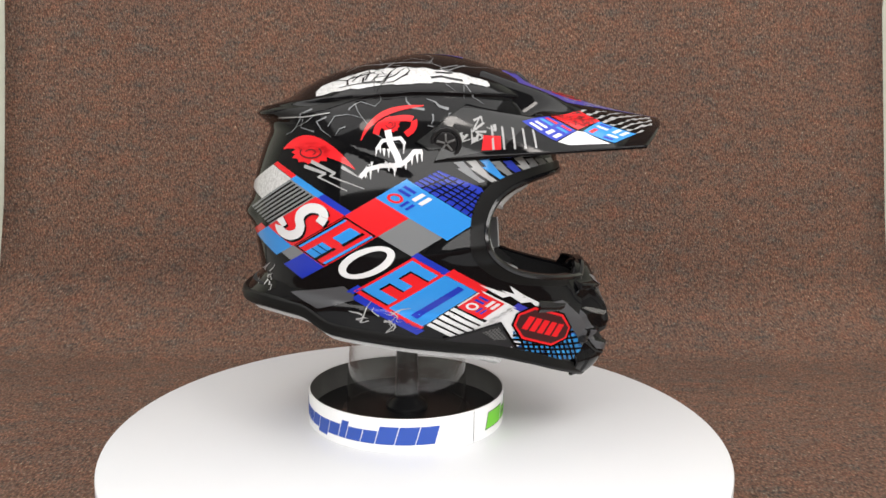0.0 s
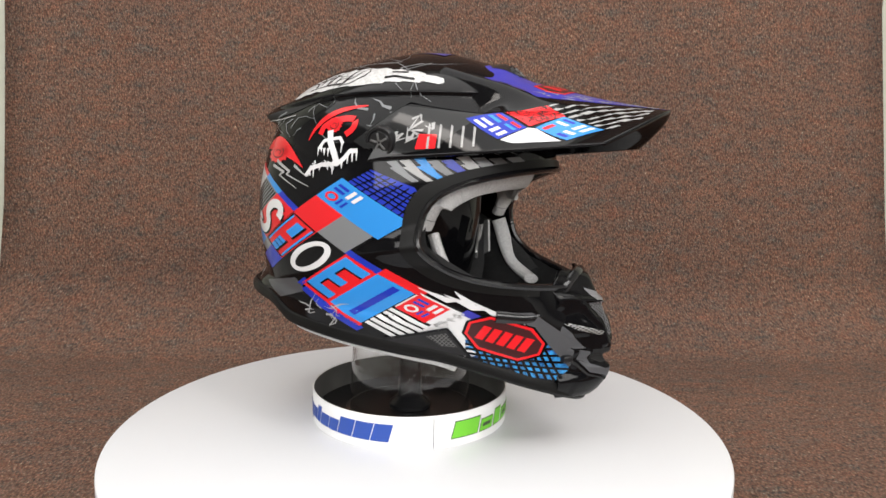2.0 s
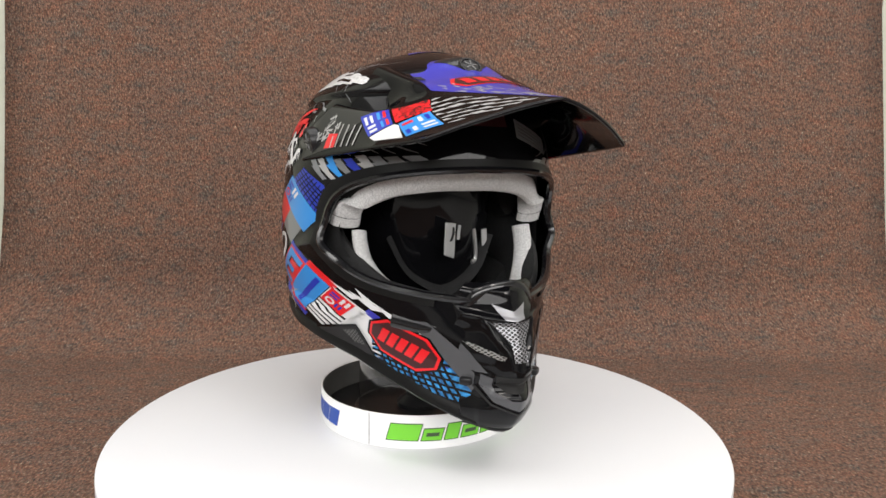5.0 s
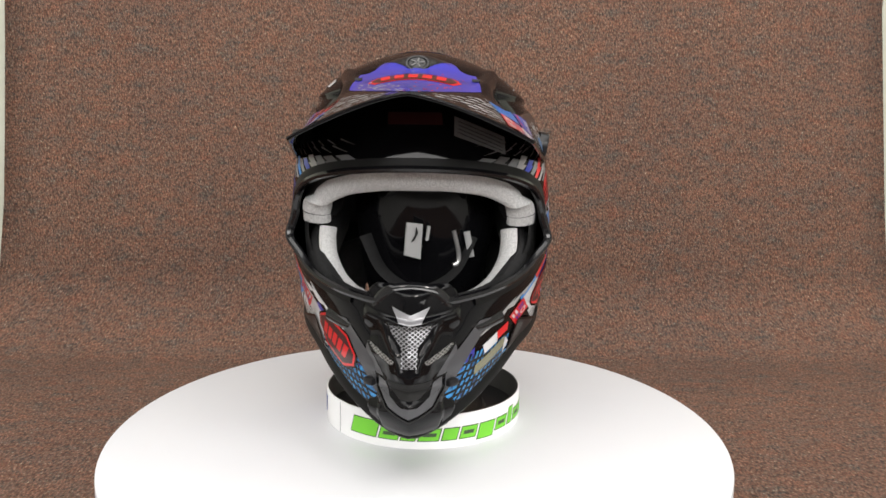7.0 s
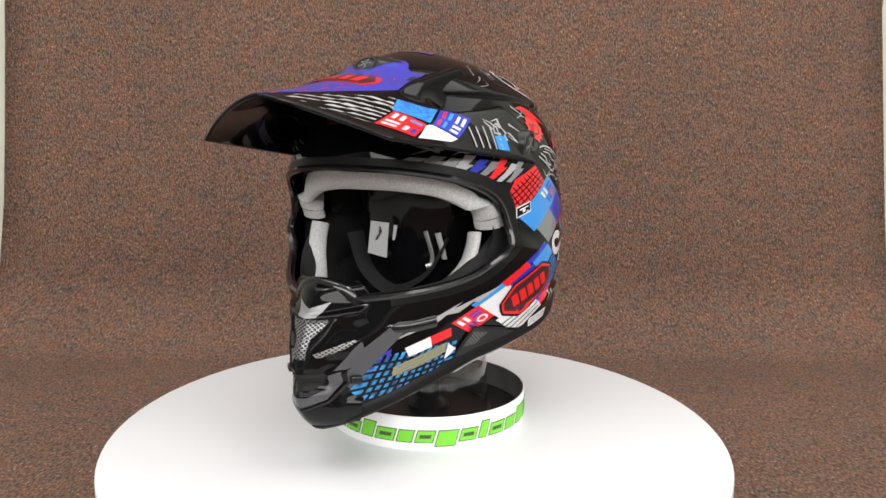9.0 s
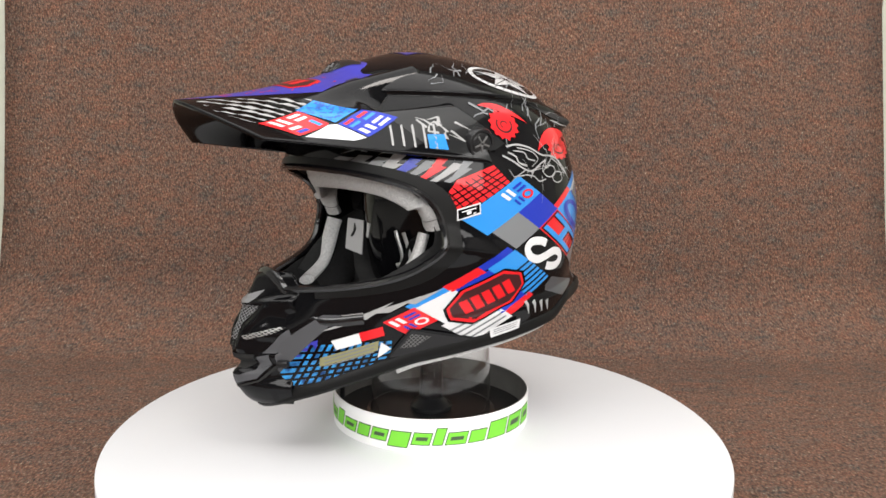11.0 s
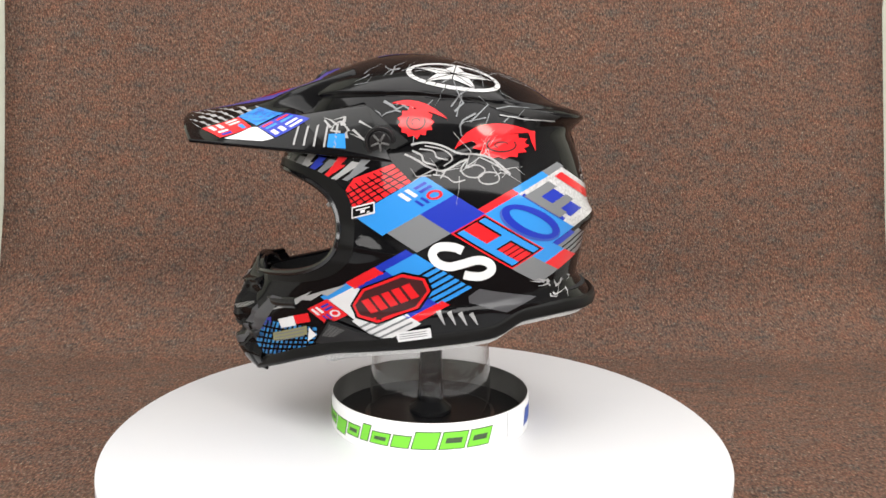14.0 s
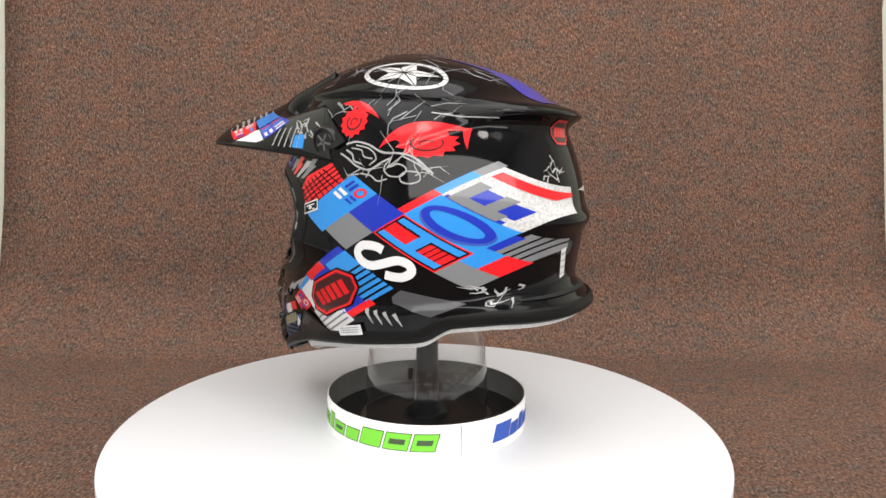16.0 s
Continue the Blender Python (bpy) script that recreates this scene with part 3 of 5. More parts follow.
    paint(view, "white_panel", WHITE, [L.cell(-0.72, 0.12, 4.08, 5.35), L.cell(-1.5, 0.06, 5.1, 6.2), L.cell(-1.75, -0.9, 6.0, 6.55)], shell)
    chip(view, L, -0.75, 4.12, 0.82, RED, BLUE, WHITE, shell, 3)
    paint(view, "deep_blue_edge", VIOLET, [L.cell(0.06, 0.3, 5.2, 6.5)], shell)
    paint(view, "white_flash", WHITE, [[(0.030, 0.1665), (0.062, 0.1535), (0.052, 0.1525)], [(0.050, 0.1600), (0.086, 0.1450), (0.070, 0.1455)], [(0.070, 0.1540), (0.120, 0.1255), (0.086, 0.1395)], [(0.058, 0.163), (0.076, 0.150), (0.064, 0.153)]], shell, 2)
    blue_net(view, shell)
    badge(view, shell, 0.0935, 0.1195, 0.0300, 0.0155, -0.37)
    side_vent(view, shell)
    rear_vent(view, shell)
    lower_wedge(view, shell)
    brow_slashes(view, shell, SKY, BLUE, 61)
    # red crescents, blots and white drips of the upper side
    bow = [tuple(p) for p in spline([(-0.0689, 0.2853), (-0.0642, 0.295), (-0.0554, 0.3042), (-0.0448, 0.31), (-0.0321, 0.3132), (-0.0182, 0.3148)], 24)]
    paint(view, "red_crescent", RED, ribbon(bow, 0.0046, True), shell, 3)
    lid = [tuple(p) for p in spline([(-0.0569, 0.2905), (-0.0545, 0.2972), (-0.0464, 0.3018), (-0.0346, 0.3039), (-0.0266, 0.3026), (-0.0272, 0.2956), (-0.0328, 0.2905)], 26)]
    paint(view, "red_eye_rim", RED, ribbon(lid, 0.0052), shell, 4)
    paint(view, "red_crescent", RED, crescent((-0.1370, 0.2785), (-0.112, 0.307), (-0.0735, 0.2630), 0.014), shell, 3)
    iris(view, shell, -0.0452, 0.2987, 0.0068, 0.0062, 3)
    iris(view, shell, -0.1110, 0.2755, 0.0160, 0.0085, 4)
    rnd = random.Random(51)
    run = [(-0.0688, 0.2562), (-0.0634, 0.2623), (-0.0523, 0.2656), (-0.0369, 0.2663), (-0.031, 0.2706), (-0.0259, 0.2771), (-0.0199, 0.2772)]
    mass = stroke([(-0.0472, 0.2931), (-0.0452, 0.2839), (-0.04, 0.2739), (-0.0369, 0.2663)], 0.0054) + stroke([(-0.0557, 0.2787), (-0.0515, 0.2852), (-0.0455, 0.2864), (-0.037, 0.2877), (-0.0336, 0.2832)], 0.0027) + stroke(run, 0.0036)
    for x, z in [(-0.056, 0.279), (-0.0532, 0.2801), (-0.0503, 0.2788), (-0.0464, 0.2788), (-0.0649, 0.2608), (-0.0605, 0.2634), (-0.054, 0.2648), (-0.0463, 0.2653), (-0.0412, 0.265), (-0.0327, 0.2672), (-0.0276, 0.274), (-0.0237, 0.2766), (-0.0199, 0.2767), (-0.034, 0.2841), (-0.0594, 0.2685)]:
        mass += stroke([(x, z), (x + rnd.uniform(-0.0006, 0.0006), z - rnd.uniform(0.003, 0.0085))], rnd.uniform(0.0015, 0.0026), True)
    for k in range(16):
        x, z = rnd.uniform(-0.0700, -0.0250), 0.0
        z = float(np.interp(x, [p[0] for p in run], [p[1] for p in run]))
        mass += stroke([(x, z + rnd.uniform(-0.002, 0.003)), (x + rnd.uniform(-0.002, 0.002), z + rnd.uniform(-0.005, 0.004))], 0.0012, True)
    paint(view, "dripping_shape", WHITE, mass, shell, 5)
    zig = [[(-0.116, 0.2640), (-0.098, 0.2585), (-0.104, 0.2555), (-0.080, 0.2450)], [(-0.110, 0.2680), (-0.090, 0.2590), (-0.094, 0.2565), (-0.066, 0.2470)], [(-0.084, 0.2640), (-0.070, 0.2560)]]
    paint(view, "grey_zigzag", PALE, [q for d in zig for q in stroke(d, 0.0030, True)], shell, 3)
    scribble(view, "scratched_pattern", GREY, -0.002, 0.308, 0.024, 0.010, 8, 0.0030, 21, shell, 2, 0.3)
    scribble(view, "scratched_pattern", GREY, -0.085, 0.300, 0.030, 0.012, 9, 0.0012, 22, shell, 2, 0.6)
    scribble(view, "scratched_pattern", PALE, -0.055, 0.140, 0.018, 0.006, 12, 0.0014, 23, shell, 2, 0.2)
    scribble(view, "scratched_pattern", PALE, -0.158, 0.163, 0.010, 0.008, 9, 0.0016, 25, shell, 2, 1.0)


def blue_net(view, shell):
    a, b, c, d = (0.064, 0.1190), (0.126, 0.1150), (0.150, 0.0740), (0.0640, 0.0950)
    paint(view, "light_blue_patch", SKYNET, [[a, b, c, d]], shell, 1)
    paint(view, "violet_patch", VIOLET, [[(0.117, 0.120), (0.135, 0.1120), (0.146, 0.100), (0.118, 0.108)]], shell, 1)
    net(view, "black_net", (a, b, c, d), 12, 6, 0.0021, BLACK, shell, 2)


def lower_wedge(view, shell):
    """The moulded facet above the lower rear edge, its reflected sheen painted grey, and the black hollow below it."""
    paint(view, "lower_facet", SHEEN_GREY, [[(-0.1310, 0.1570), (-0.0830, 0.1665), (-0.0745, 0.1600), (-0.0750, 0.1545), (-0.1060, 0.1455)]], shell, 1, "moulded facet with its sheen painted grey")


def brow_slashes(view, shell, low, high, seed):
    """Slanted torn flashes under the peak, grey and white with two in colour."""
    rnd = random.Random(seed)
    for k in range(9):
        x, z = 0.006 + 0.0105 * k, 0.2690 + 0.0006 * k
        mat = (GREY, PALE, low, GREY, high, PALE, GREY, MESH_DARK, GREY)[k]
        d = rnd.uniform(-0.003, 0.003)
        paint(view, "torn_flash", mat, [[(x, z + d), (x + 0.008, z + d + 0.001), (x + 0.021, z - 0.012), (x + 0.016, z - 0.0125)], [(x + 0.003, z - 0.005), (x + 0.010, z - 0.004), (x + 0.027, z - 0.0155), (x + 0.022, z - 0.0165)]], shell, 2)
        paint(view, "fine_scratch", MESH_DARK, stroke([(x - 0.004, z + 0.008 + d), (x + 0.007, z + 0.003 + d)], 0.0013, True) + stroke([(x, z + 0.013), (x + 0.009, z + 0.0085)], 0.0012, True), shell, 2)


def rear_vent(view, shell):
    """The slit under the cap towards the spoiler, its inner shade painted on flat."""
    paint(view, "rear_vent", VOID, [[(-0.066, 0.3225), (-0.148, 0.3090), (-0.139, 0.3035), (-0.100, 0.3110)]], shell, 2, "slit vent under the cap, its shade painted on")
    paint(view, "rear_vent_edge", PALE, stroke([(-0.096, 0.3080), (-0.118, 0.3050), (-0.143, 0.3052)], 0.0009), shell, 3)


def side_vent(view, shell):
    """A recessed black triangular vent with its mesh."""
    paint(view, "vent_recess", PLASTIC, [[(0.0005, 0.1190), (0.0505, 0.1290), (0.0665, 0.1040), (0.030, 0.109)]], shell, 6, "black triangular vent")
    quads = wire_mesh([[(0.034, 0.1222), (0.0492, 0.1252), (0.0575, 0.1125), (0.045, 0.1135)]], 0.0034, 0.0008)
    paint(view, "vent_mesh", MESH_DARK, quads, shell, 8)
    paint(view, "vent_rim", BLACK, stroke([(0.0005, 0.1195), (0.0505, 0.1295), (0.0670, 0.1035)], 0.0022), shell, 9)


def left_graphics(view, shell):
    L = Lattice(-0.0866, 0.2284)
    chequer_common(view, L, shell)
    paint(view, "deep_blue_diamond", BLUE, [L.cell(0, 1, 0, 1)], shell)
    red = [L.at(2.02, 0.35), L.at(2.8, 0.2), L.at(3.05, 1.2), L.at(2.55, 2.4), L.at(2.02, 2.25)]
    paint(view, "red_patch", RED, [red], shell)
    net(view, "black_net", (L.at(2.0, 0.3), L.at(2.0, 2.3), L.at(2.95, 2.2), L.at(2.8, 0.2)), 9, 5, 0.0011, BLACK, shell, 2)
    paint(view, "label_border", WHITE, [[(0.0035, 0.2365), (0.0235, 0.2310), (0.0235, 0.2215), (0.0030, 0.2270)]], shell, 4, "small white-edged black sticker")
    paint(view, "label_field", BLACK, [[(0.0045, 0.2350), (0.0225, 0.2301), (0.0225, 0.2227), (0.0042, 0.2284)]], shell, 5)
    paint(view, "label_bar", WHITE, [[(0.0075, 0.2325), (0.0195, 0.2292), (0.0195, 0.2282), (0.0075, 0.2315)], [(0.0115, 0.2300), (0.0155, 0.2290), (0.0155, 0.2265), (0.0115, 0.2276)], [(0.0075, 0.2288), (0.0100, 0.2281), (0.0100, 0.2271), (0.0075, 0.2278)]], shell, 6)
    paint(view, "red_block", RED, [L.cell(-2.0, 0, 0.02, 1)], shell)
    paint(view, "thin_black_edge", BLACK, L.border(-1.95, -0.04, 0.06, 0.95, 0.05), shell, 2)
    paint(view, "light_blue_bar", SKY, [L.cell(-1.9, -0.1, 0.10, 0.28), L.cell(-1.9, -0.1, 0.72, 0.90), L.cell(-1.15, -0.85, 0.28, 0.72)], shell, 3)
    paint(view, "black_shadow_bar", BLACK, [L.cell(-1.9, -1.15, 0.28, 0.33), L.cell(-0.85, -0.1, 0.28, 0.33), L.cell(-1.2, -1.15, 0.28, 0.72)] + [L.cell(-1.7 + 0.16 * k, -1.67 + 0.16 * k, 0.33, 0.72) for k in range(3)], shell, 4)
    paint(view, "light_blue_block", SKY, [L.cell(-2.0, 0.0, -0.98, 0.02)], shell)
    paint(view, "edge_strip", RED, [L.cell(0.0, 0.24, -1.0, 0.0)], shell)
    paint(view, "edge_strip", SKY, [L.cell(0.0, 0.24, -1.9, -1.0)], shell)
    paint(view, "edge_strip", GREY, [L.cell(0.0, 0.24, -2.4, -1.9)], shell)
    paint(view, "blue_oval", BLUE, ring_band(L.at(-1.0, -0.47), LU, LV, 0.88, 0.42, 0.45), shell, 3)
    paint(view, "oval_shadow", NAVY, ring_band(L.at(-1.04, -0.42), LU, LV, 0.92, 0.45, 0.3), shell, 2)
    paint(view, "white_panel", WORN, [L.cell(-2.0, 0.0, -2.34, -0.98)], shell)
    paint(view, "grey_bar", GREY, [L.cell(-1.4, -0.15, -1.25, -1.0), L.cell(-0.45, -0.15, -1.75, -1.25), L.cell(-1.15, -0.85, -1.7, -1.25)], shell, 3)
    paint(view, "deep_blue_bar", BLUE, [L.cell(-0.85, -0.45, -1.65, -1.25), L.cell(-1.6, -1.15, -1.6, -1.2), L.cell(-1.55, -0.08, -1.08, -0.98)], shell, 2)
    paint(view, "red_bar", RED, [L.cell(-1.45, -0.12, -2.2, -1.98)], shell, 3)
    paint(view, "grey_cell", GREY, [L.cell(-2.95, -2.0, 0.38, 1.0), L.cell(-2.9, -2.15, -1.0, -0.25)], shell)
    paint(view, "light_blue_cell", SKY, [L.cell(-2.45, -2.0, -0.25, 0.38)], shell)
    paint(view, "red_cell", RED, [L.cell(-2.95, -2.45, -0.25, 0.38)], shell)
    paint(view, "deep_blue_bar", BLUE, [L.cell(-2.2, -2.0, -0.85, -0.25)], shell, 2)
    paint(view, "black_stripe", BLACK, [L.cell(-2.38 - 0.17 * k, -2.33 - 0.17 * k, -1.0, -0.25) for k in range(3)], shell, 2)
    bow = [tuple(p) for p in spline(((-0.0690, 0.1985), (-0.0621, 0.2012), (-0.0500, 0.2012), (-0.0448, 0.1953), (-0.0490, 0.1882), (-0.0582, 0.1852), (-0.0687, 0.1874), (-0.0814, 0.1908), (-0.0905, 0.1880), (-0.0925, 0.1818), (-0.0855, 0.1774), (-0.0765, 0.1774), (-0.0705, 0.1786)), 40)]
    paint(view, "white_bow", WHITE, ribbon(bow, 0.0072), shell, 3)
    paint(view, "light_blue_block", SKY, [L.cell(-0.95, 0.0, 2.05, 3.0), L.cell(-1.85, -0.95, 2.05, 3.0)], shell)
    paint(view, "deep_blue_edge", BLUE, [L.cell(0.0, 0.25, 2.1, 3.1), L.cell(-0.5, -0.05, 3.0, 4.0), L.cell(-1.75, -0.9, 3.0, 3.9)], shell)
    paint(view, "black_stripe", BLACK, [L.cell(-0.72 - 0.2 * k, -0.65 - 0.2 * k, 2.05, 3.0) for k in range(6)], shell, 2)
    paint(view, "red_block", RED, [L.cell(-0.08, 0.25, 3.1, 4.1), L.cell(-2.0, -1.75, 2.85, 3.8)], shell)
    paint(view, "light_blue_block", SKY, [L.cell(0.0, 0.22, 4.1, 5.1)], shell)
    paint(view, "white_panel", WHITE, [L.cell(-1.0, 0.0, 4.0, 5.0), L.cell(-2.1, -1.0, 3.8, 5.1)], shell)
    paint(view, "grey_stripe", GREY, [L.cell(-1.35 - 0.2 * k, -1.28 - 0.2 * k, 3.9, 5.1) for k in range(4)], shell, 2)
    chip(view, L, -0.75, 5.0, 0.80, RED, BLUE, WHITE, shell, 3)
    badge(view, shell, -0.0090, 0.1558, 0.0351, 0.0158, -0.421)
    blue_net(view, shell)
    paint(view, "small_white_cell", WHITE, [[(0.089, 0.1265), (0.108, 0.1195), (0.104, 0.1115), (0.086, 0.1175)], [(0.0640, 0.1120), (0.0720, 0.1180), (0.0740, 0.1040)]], shell, 3)
    paint(view, "small_red_cell", RED, [[(0.072, 0.1320), (0.089, 0.1265), (0.086, 0.1190), (0.070, 0.1240)]], shell, 3)
    paint(view, "olive_sticker", OLIVE, [[(0.0740, 0.1195), (0.1150, 0.1045), (0.1150, 0.0965), (0.0740, 0.1110)]], shell, 4, "translucent olive sticker with lines")
    paint(view, "sticker_bar", GREY, [[(0.077, 0.1165 - 0.0032 * k), (0.112, 0.1037 - 0.0032 * k), (0.112, 0.1027 - 0.0032 * k), (0.077, 0.1155 - 0.0032 * k)] for k in range(3)], shell, 5)
    side_vent(view, shell)
    rear_vent(view, shell)
    lower_wedge(view, shell)
    brow_slashes(view, shell, RED, BLUE, 62)
    paint(view, "white_flash", PALE, [[(0.030, 0.1650), (0.060, 0.1530), (0.050, 0.1515)], [(0.046, 0.1590), (0.086, 0.1430), (0.068, 0.1445)], [(0.066, 0.1540), (0.118, 0.1260), (0.084, 0.1385)]], shell, 2)
    paint(view, "red_crescent", RED, crescent((-0.0075, 0.3170), (-0.030, 0.325), (-0.0540, 0.3040), 0.006), shell, 3)
    paint(view, "red_crescent", RED, crescent((-0.0610, 0.2800), (-0.075, 0.312), (-0.1260, 0.2950), 0.011) + [[(-0.1180, 0.2965), (-0.1255, 0.2960), (-0.1265, 0.2760), (-0.1230, 0.2860)]], shell, 3)
    iris(view, shell, -0.0285, 0.3010, 0.0135, 0.0115, 5)
    iris(view, shell, -0.0980, 0.2835, 0.0200, 0.0100, 6)
    for k, line in enumerate((
        [(-0.0257, 0.2827), (-0.0368, 0.2845), (-0.0505, 0.2822), (-0.0643, 0.2764), (-0.078, 0.2758), (-0.0919, 0.2717), (-0.1061, 0.2599)],
        [(-0.0207, 0.275), (-0.0301, 0.2709), (-0.0405, 0.2651), (-0.0525, 0.2623), (-0.0644, 0.2688), (-0.0713, 0.2718)],
        [(-0.0266, 0.2779), (-0.0344, 0.2743), (-0.037, 0.2693), (-0.0456, 0.2668)],
        [(-0.0326, 0.2794), (-0.0437, 0.2778), (-0.0472, 0.2728), (-0.0558, 0.2712)],
        [(-0.0368, 0.282), (-0.0522, 0.2788), (-0.0592, 0.2721), (-0.0525, 0.2661)],
        [(-0.0713, 0.2714), (-0.0663, 0.2637), (-0.0716, 0.2578), (-0.0819, 0.2579), (-0.0852, 0.2639), (-0.0782, 0.2673), (-0.0714, 0.2646)],
        [(-0.0802, 0.2579), (-0.0853, 0.2614), (-0.0948, 0.2607), (-0.0967, 0.2547), (-0.089, 0.252), (-0.082, 0.2536), (-0.0802, 0.2579)],
        [(-0.0815, 0.2733), (-0.0937, 0.2675), (-0.1034, 0.2608)],
        [(-0.044, 0.2591), (-0.0543, 0.2576), (-0.0613, 0.2534), (-0.0699, 0.2552)])):
        paint(view, "grey_script", PALE_SCRIPT, ribbon([tuple(p) for p in spline(line, 22)], 0.0016 if k < 3 else 0.0011), shell, 3)
    scribble(view, "grey_script", PALE, -0.070, 0.2620, 0.030, 0.006, 14, 0.0010, 31, shell, 3, -0.25)
    scribble(view, "scratched_pattern", GREY, -0.002, 0.312, 0.024, 0.010, 9, 0.0030, 32, shell, 2, 0.3)
    scribble(view, "scratched_pattern", GREY, -0.080, 0.306, 0.026, 0.010, 9, 0.0014, 33, shell, 2, -0.7)
    teeth = [stroke([(-0.050 - 0.009 * k, 0.1470 - 0.0005 * k), (-0.055 - 0.009 * k, 0.1360)], 0.004, True) for k in range(4)]
    paint(view, "tooth_pattern", PALE, [q for t in teeth for q in t], shell, 2)
    scribble(view, "scratched_pattern", PALE, -0.148, 0.163, 0.012, 0.008, 10, 0.0018, 35, shell, 2, 1.0)


def top_graphics(base, shell):
    def plane(o, a, n):
        o, a, n = Vector(o), Vector(a).normalized(), Vector(n).normalized()
        b = n.cross(a)
        return View(base, lambda v: ((v - o).dot(a), (v - o).dot(b)), lambda m: m.dot(n) > 0.45)
    left = plane((-0.0560, 0.079, 0.341), (-1, 0, -0.12), (-0.15, 0.62, 0.77))
    paint(left, "white_star_ring", WORN, ring_band((0, 0), (1, 0), (0, 1), 0.0405, 0.0215, 0.20, n=36), shell, 2)
    ticks = [stroke([(0.0362 * math.cos(a), 0.0176 * math.sin(a)), (0.0398 * math.cos(a), 0.0208 * math.sin(a))], 0.0009)[0] for a in np.linspace(0.2, 6.0, 26) if math.sin(a * 2.1) > -0.3]
    paint(left, "ring_print", GREY_PAINT, ticks, shell, 3)
    pts = [((0.036 if k % 2 == 0 else 0.0145) * math.cos(math.pi / 2 + k * math.pi / 5), (0.0190 if k % 2 == 0 else 0.0080) * math.sin(math.pi / 2 + k * math.pi / 5)) for k in range(10)]
    paint(left, "white_star", WORN, [[(0, 0), pts[k], pts[(k + 1) % 10]] for k in range(0, 10)], shell, 3)
    paint(left, "star_line", BLACK, [q for k in range(10) for q in stroke([(0, 0), pts[k]], 0.0008)], shell, 4)
    scribble(left, "scratched_pattern", GREY, 0.005, 0.002, 0.052, 0.030, 9, 0.0012, 41, shell, 1, 0.3)
    scribble(left, "scratched_pattern", GREY, -0.068, -0.004, 0.024, 0.014, 7, 0.0016, 44, shell, 1, 0.6)
    right = plane((-0.030, -0.083, 0.340), (1, 0, 0.04), (-0.05, -0.66, 0.75))
    rnd = random.Random(7)
    blob = []
    for k in range(9):
        x = -0.068 + 0.0155 * k
        h = 0.0060 + 0.0085 * math.sin(math.pi * min(1.0, (k + 1.4) / 9)) + rnd.uniform(-0.0012, 0.0012)
        blob.append([(x - 0.0125, -h * 0.8), (x - 0.006, -h), (x + 0.009, -h * 0.95), (x + 0.0125, -h * 0.3), (x + 0.011, h * 0.7), (x + 0.003, h), (x - 0.009, h * 0.8), (x - 0.013, h * 0.1)])
    paint(right, "white_skull_shape", WORN, blob, shell, 2)
    holes = [stroke([(0.018, -0.004), (0.026, -0.0015), (0.034, -0.003), (0.044, -0.0035)], 0.0032), stroke([(0.022, 0.0045), (0.036, 0.0050)], 0.0022),
             stroke([(-0.050, 0.004), (-0.030, 0.007)], 0.0016), stroke([(-0.060, -0.006), (-0.020, -0.0085)], 0.0012)]
    for h in holes:
        paint(right, "skull_drawing", BLACK, h, shell, 3)
    scribble(right, "skull_drawing", BLACK, -0.030, 0.000, 0.028, 0.006, 14, 0.0016, 42, shell, 3, 0.5)
    scribble(right, "scratched_pattern", GREY, 0.0, 0.022, 0.060, 0.006, 10, 0.0014, 43, shell, 1, 0.2)
    top = plane((-0.05, 0, 0.37), (1, 0, 0), (-0.2, 0, 1))
    paint(top, "violet_stripe", VIOLET, [[(0.068, 0.030), (0.068, -0.030), (0.030, -0.016), (0.030, 0.016)], [(0.030, 0.016), (0.030, -0.016), (-0.11, -0.026), (-0.11, 0.026)]], shell, 2)
    scribble(top, "scratched_pattern", GREY, -0.03, 0.040, 0.050, 0.012, 8, 0.0018, 45, shell, 2, 0.0)
    brow = View(base, lambda v: (v.y, v.z), lambda m: m.x > 0.3)
    paint(brow, "brow_sticker", GREY, [[(0.031, 0.3060), (0.073, 0.2905), (0.074, 0.2760), (0.031, 0.2900)]], shell, 2, "grey paper sticker with fine print")
    for k in range(4):
        paint(brow, "sticker_line", GREY_PAINT, [[(0.034, 0.3020 - 0.003 * k), (0.071, 0.2880 - 0.003 * k), (0.071, 0.2875 - 0.003 * k), (0.034, 0.3015 - 0.003 * k)]], shell, 3)
    for side in (-1, 1):
        # chin sides greyed to stand for the table mirrored in them
        paint(brow, "cheek_band", SHEEN_GREY, [[(side * 0.064, 0.1420), (side * 0.054, 0.1420), (side * 0.034, 0.1210), (side * 0.040, 0.1080)], [(side * 0.040, 0.1080), (side * 0.034, 0.1210), (side * 0.020, 0.1000), (side * 0.027, 0.0900)]], shell, 3, "chin side with painted grey reflection")
    paint(brow, "red_mark", MAROON, [[(-0.022, 0.3085), (0.021, 0.3085), (0.022, 0.2985), (-0.022, 0.2985)]], shell, 2, "faint red printed mark")
    back = plane((-0.150, 0.055, 0.29), (-0.6, -0.8, 0), (-0.8, 0.6, 0.0))
    badge(back, shell, 0.052, 0.0055, 0.0135, 0.0105, 0.0, 2, 4)
    scribble(back, "scratched_pattern", PALE, 0.030, -0.030, 0.012, 0.018, 14, 0.0016, 46, shell, 2, 1.2)
    paint(back, "white_tag", WHITE, [[(0.046, -0.094), (0.053, -0.092), (0.056, -0.118), (0.049, -0.120)]], shell, 3, "small white paper tag")
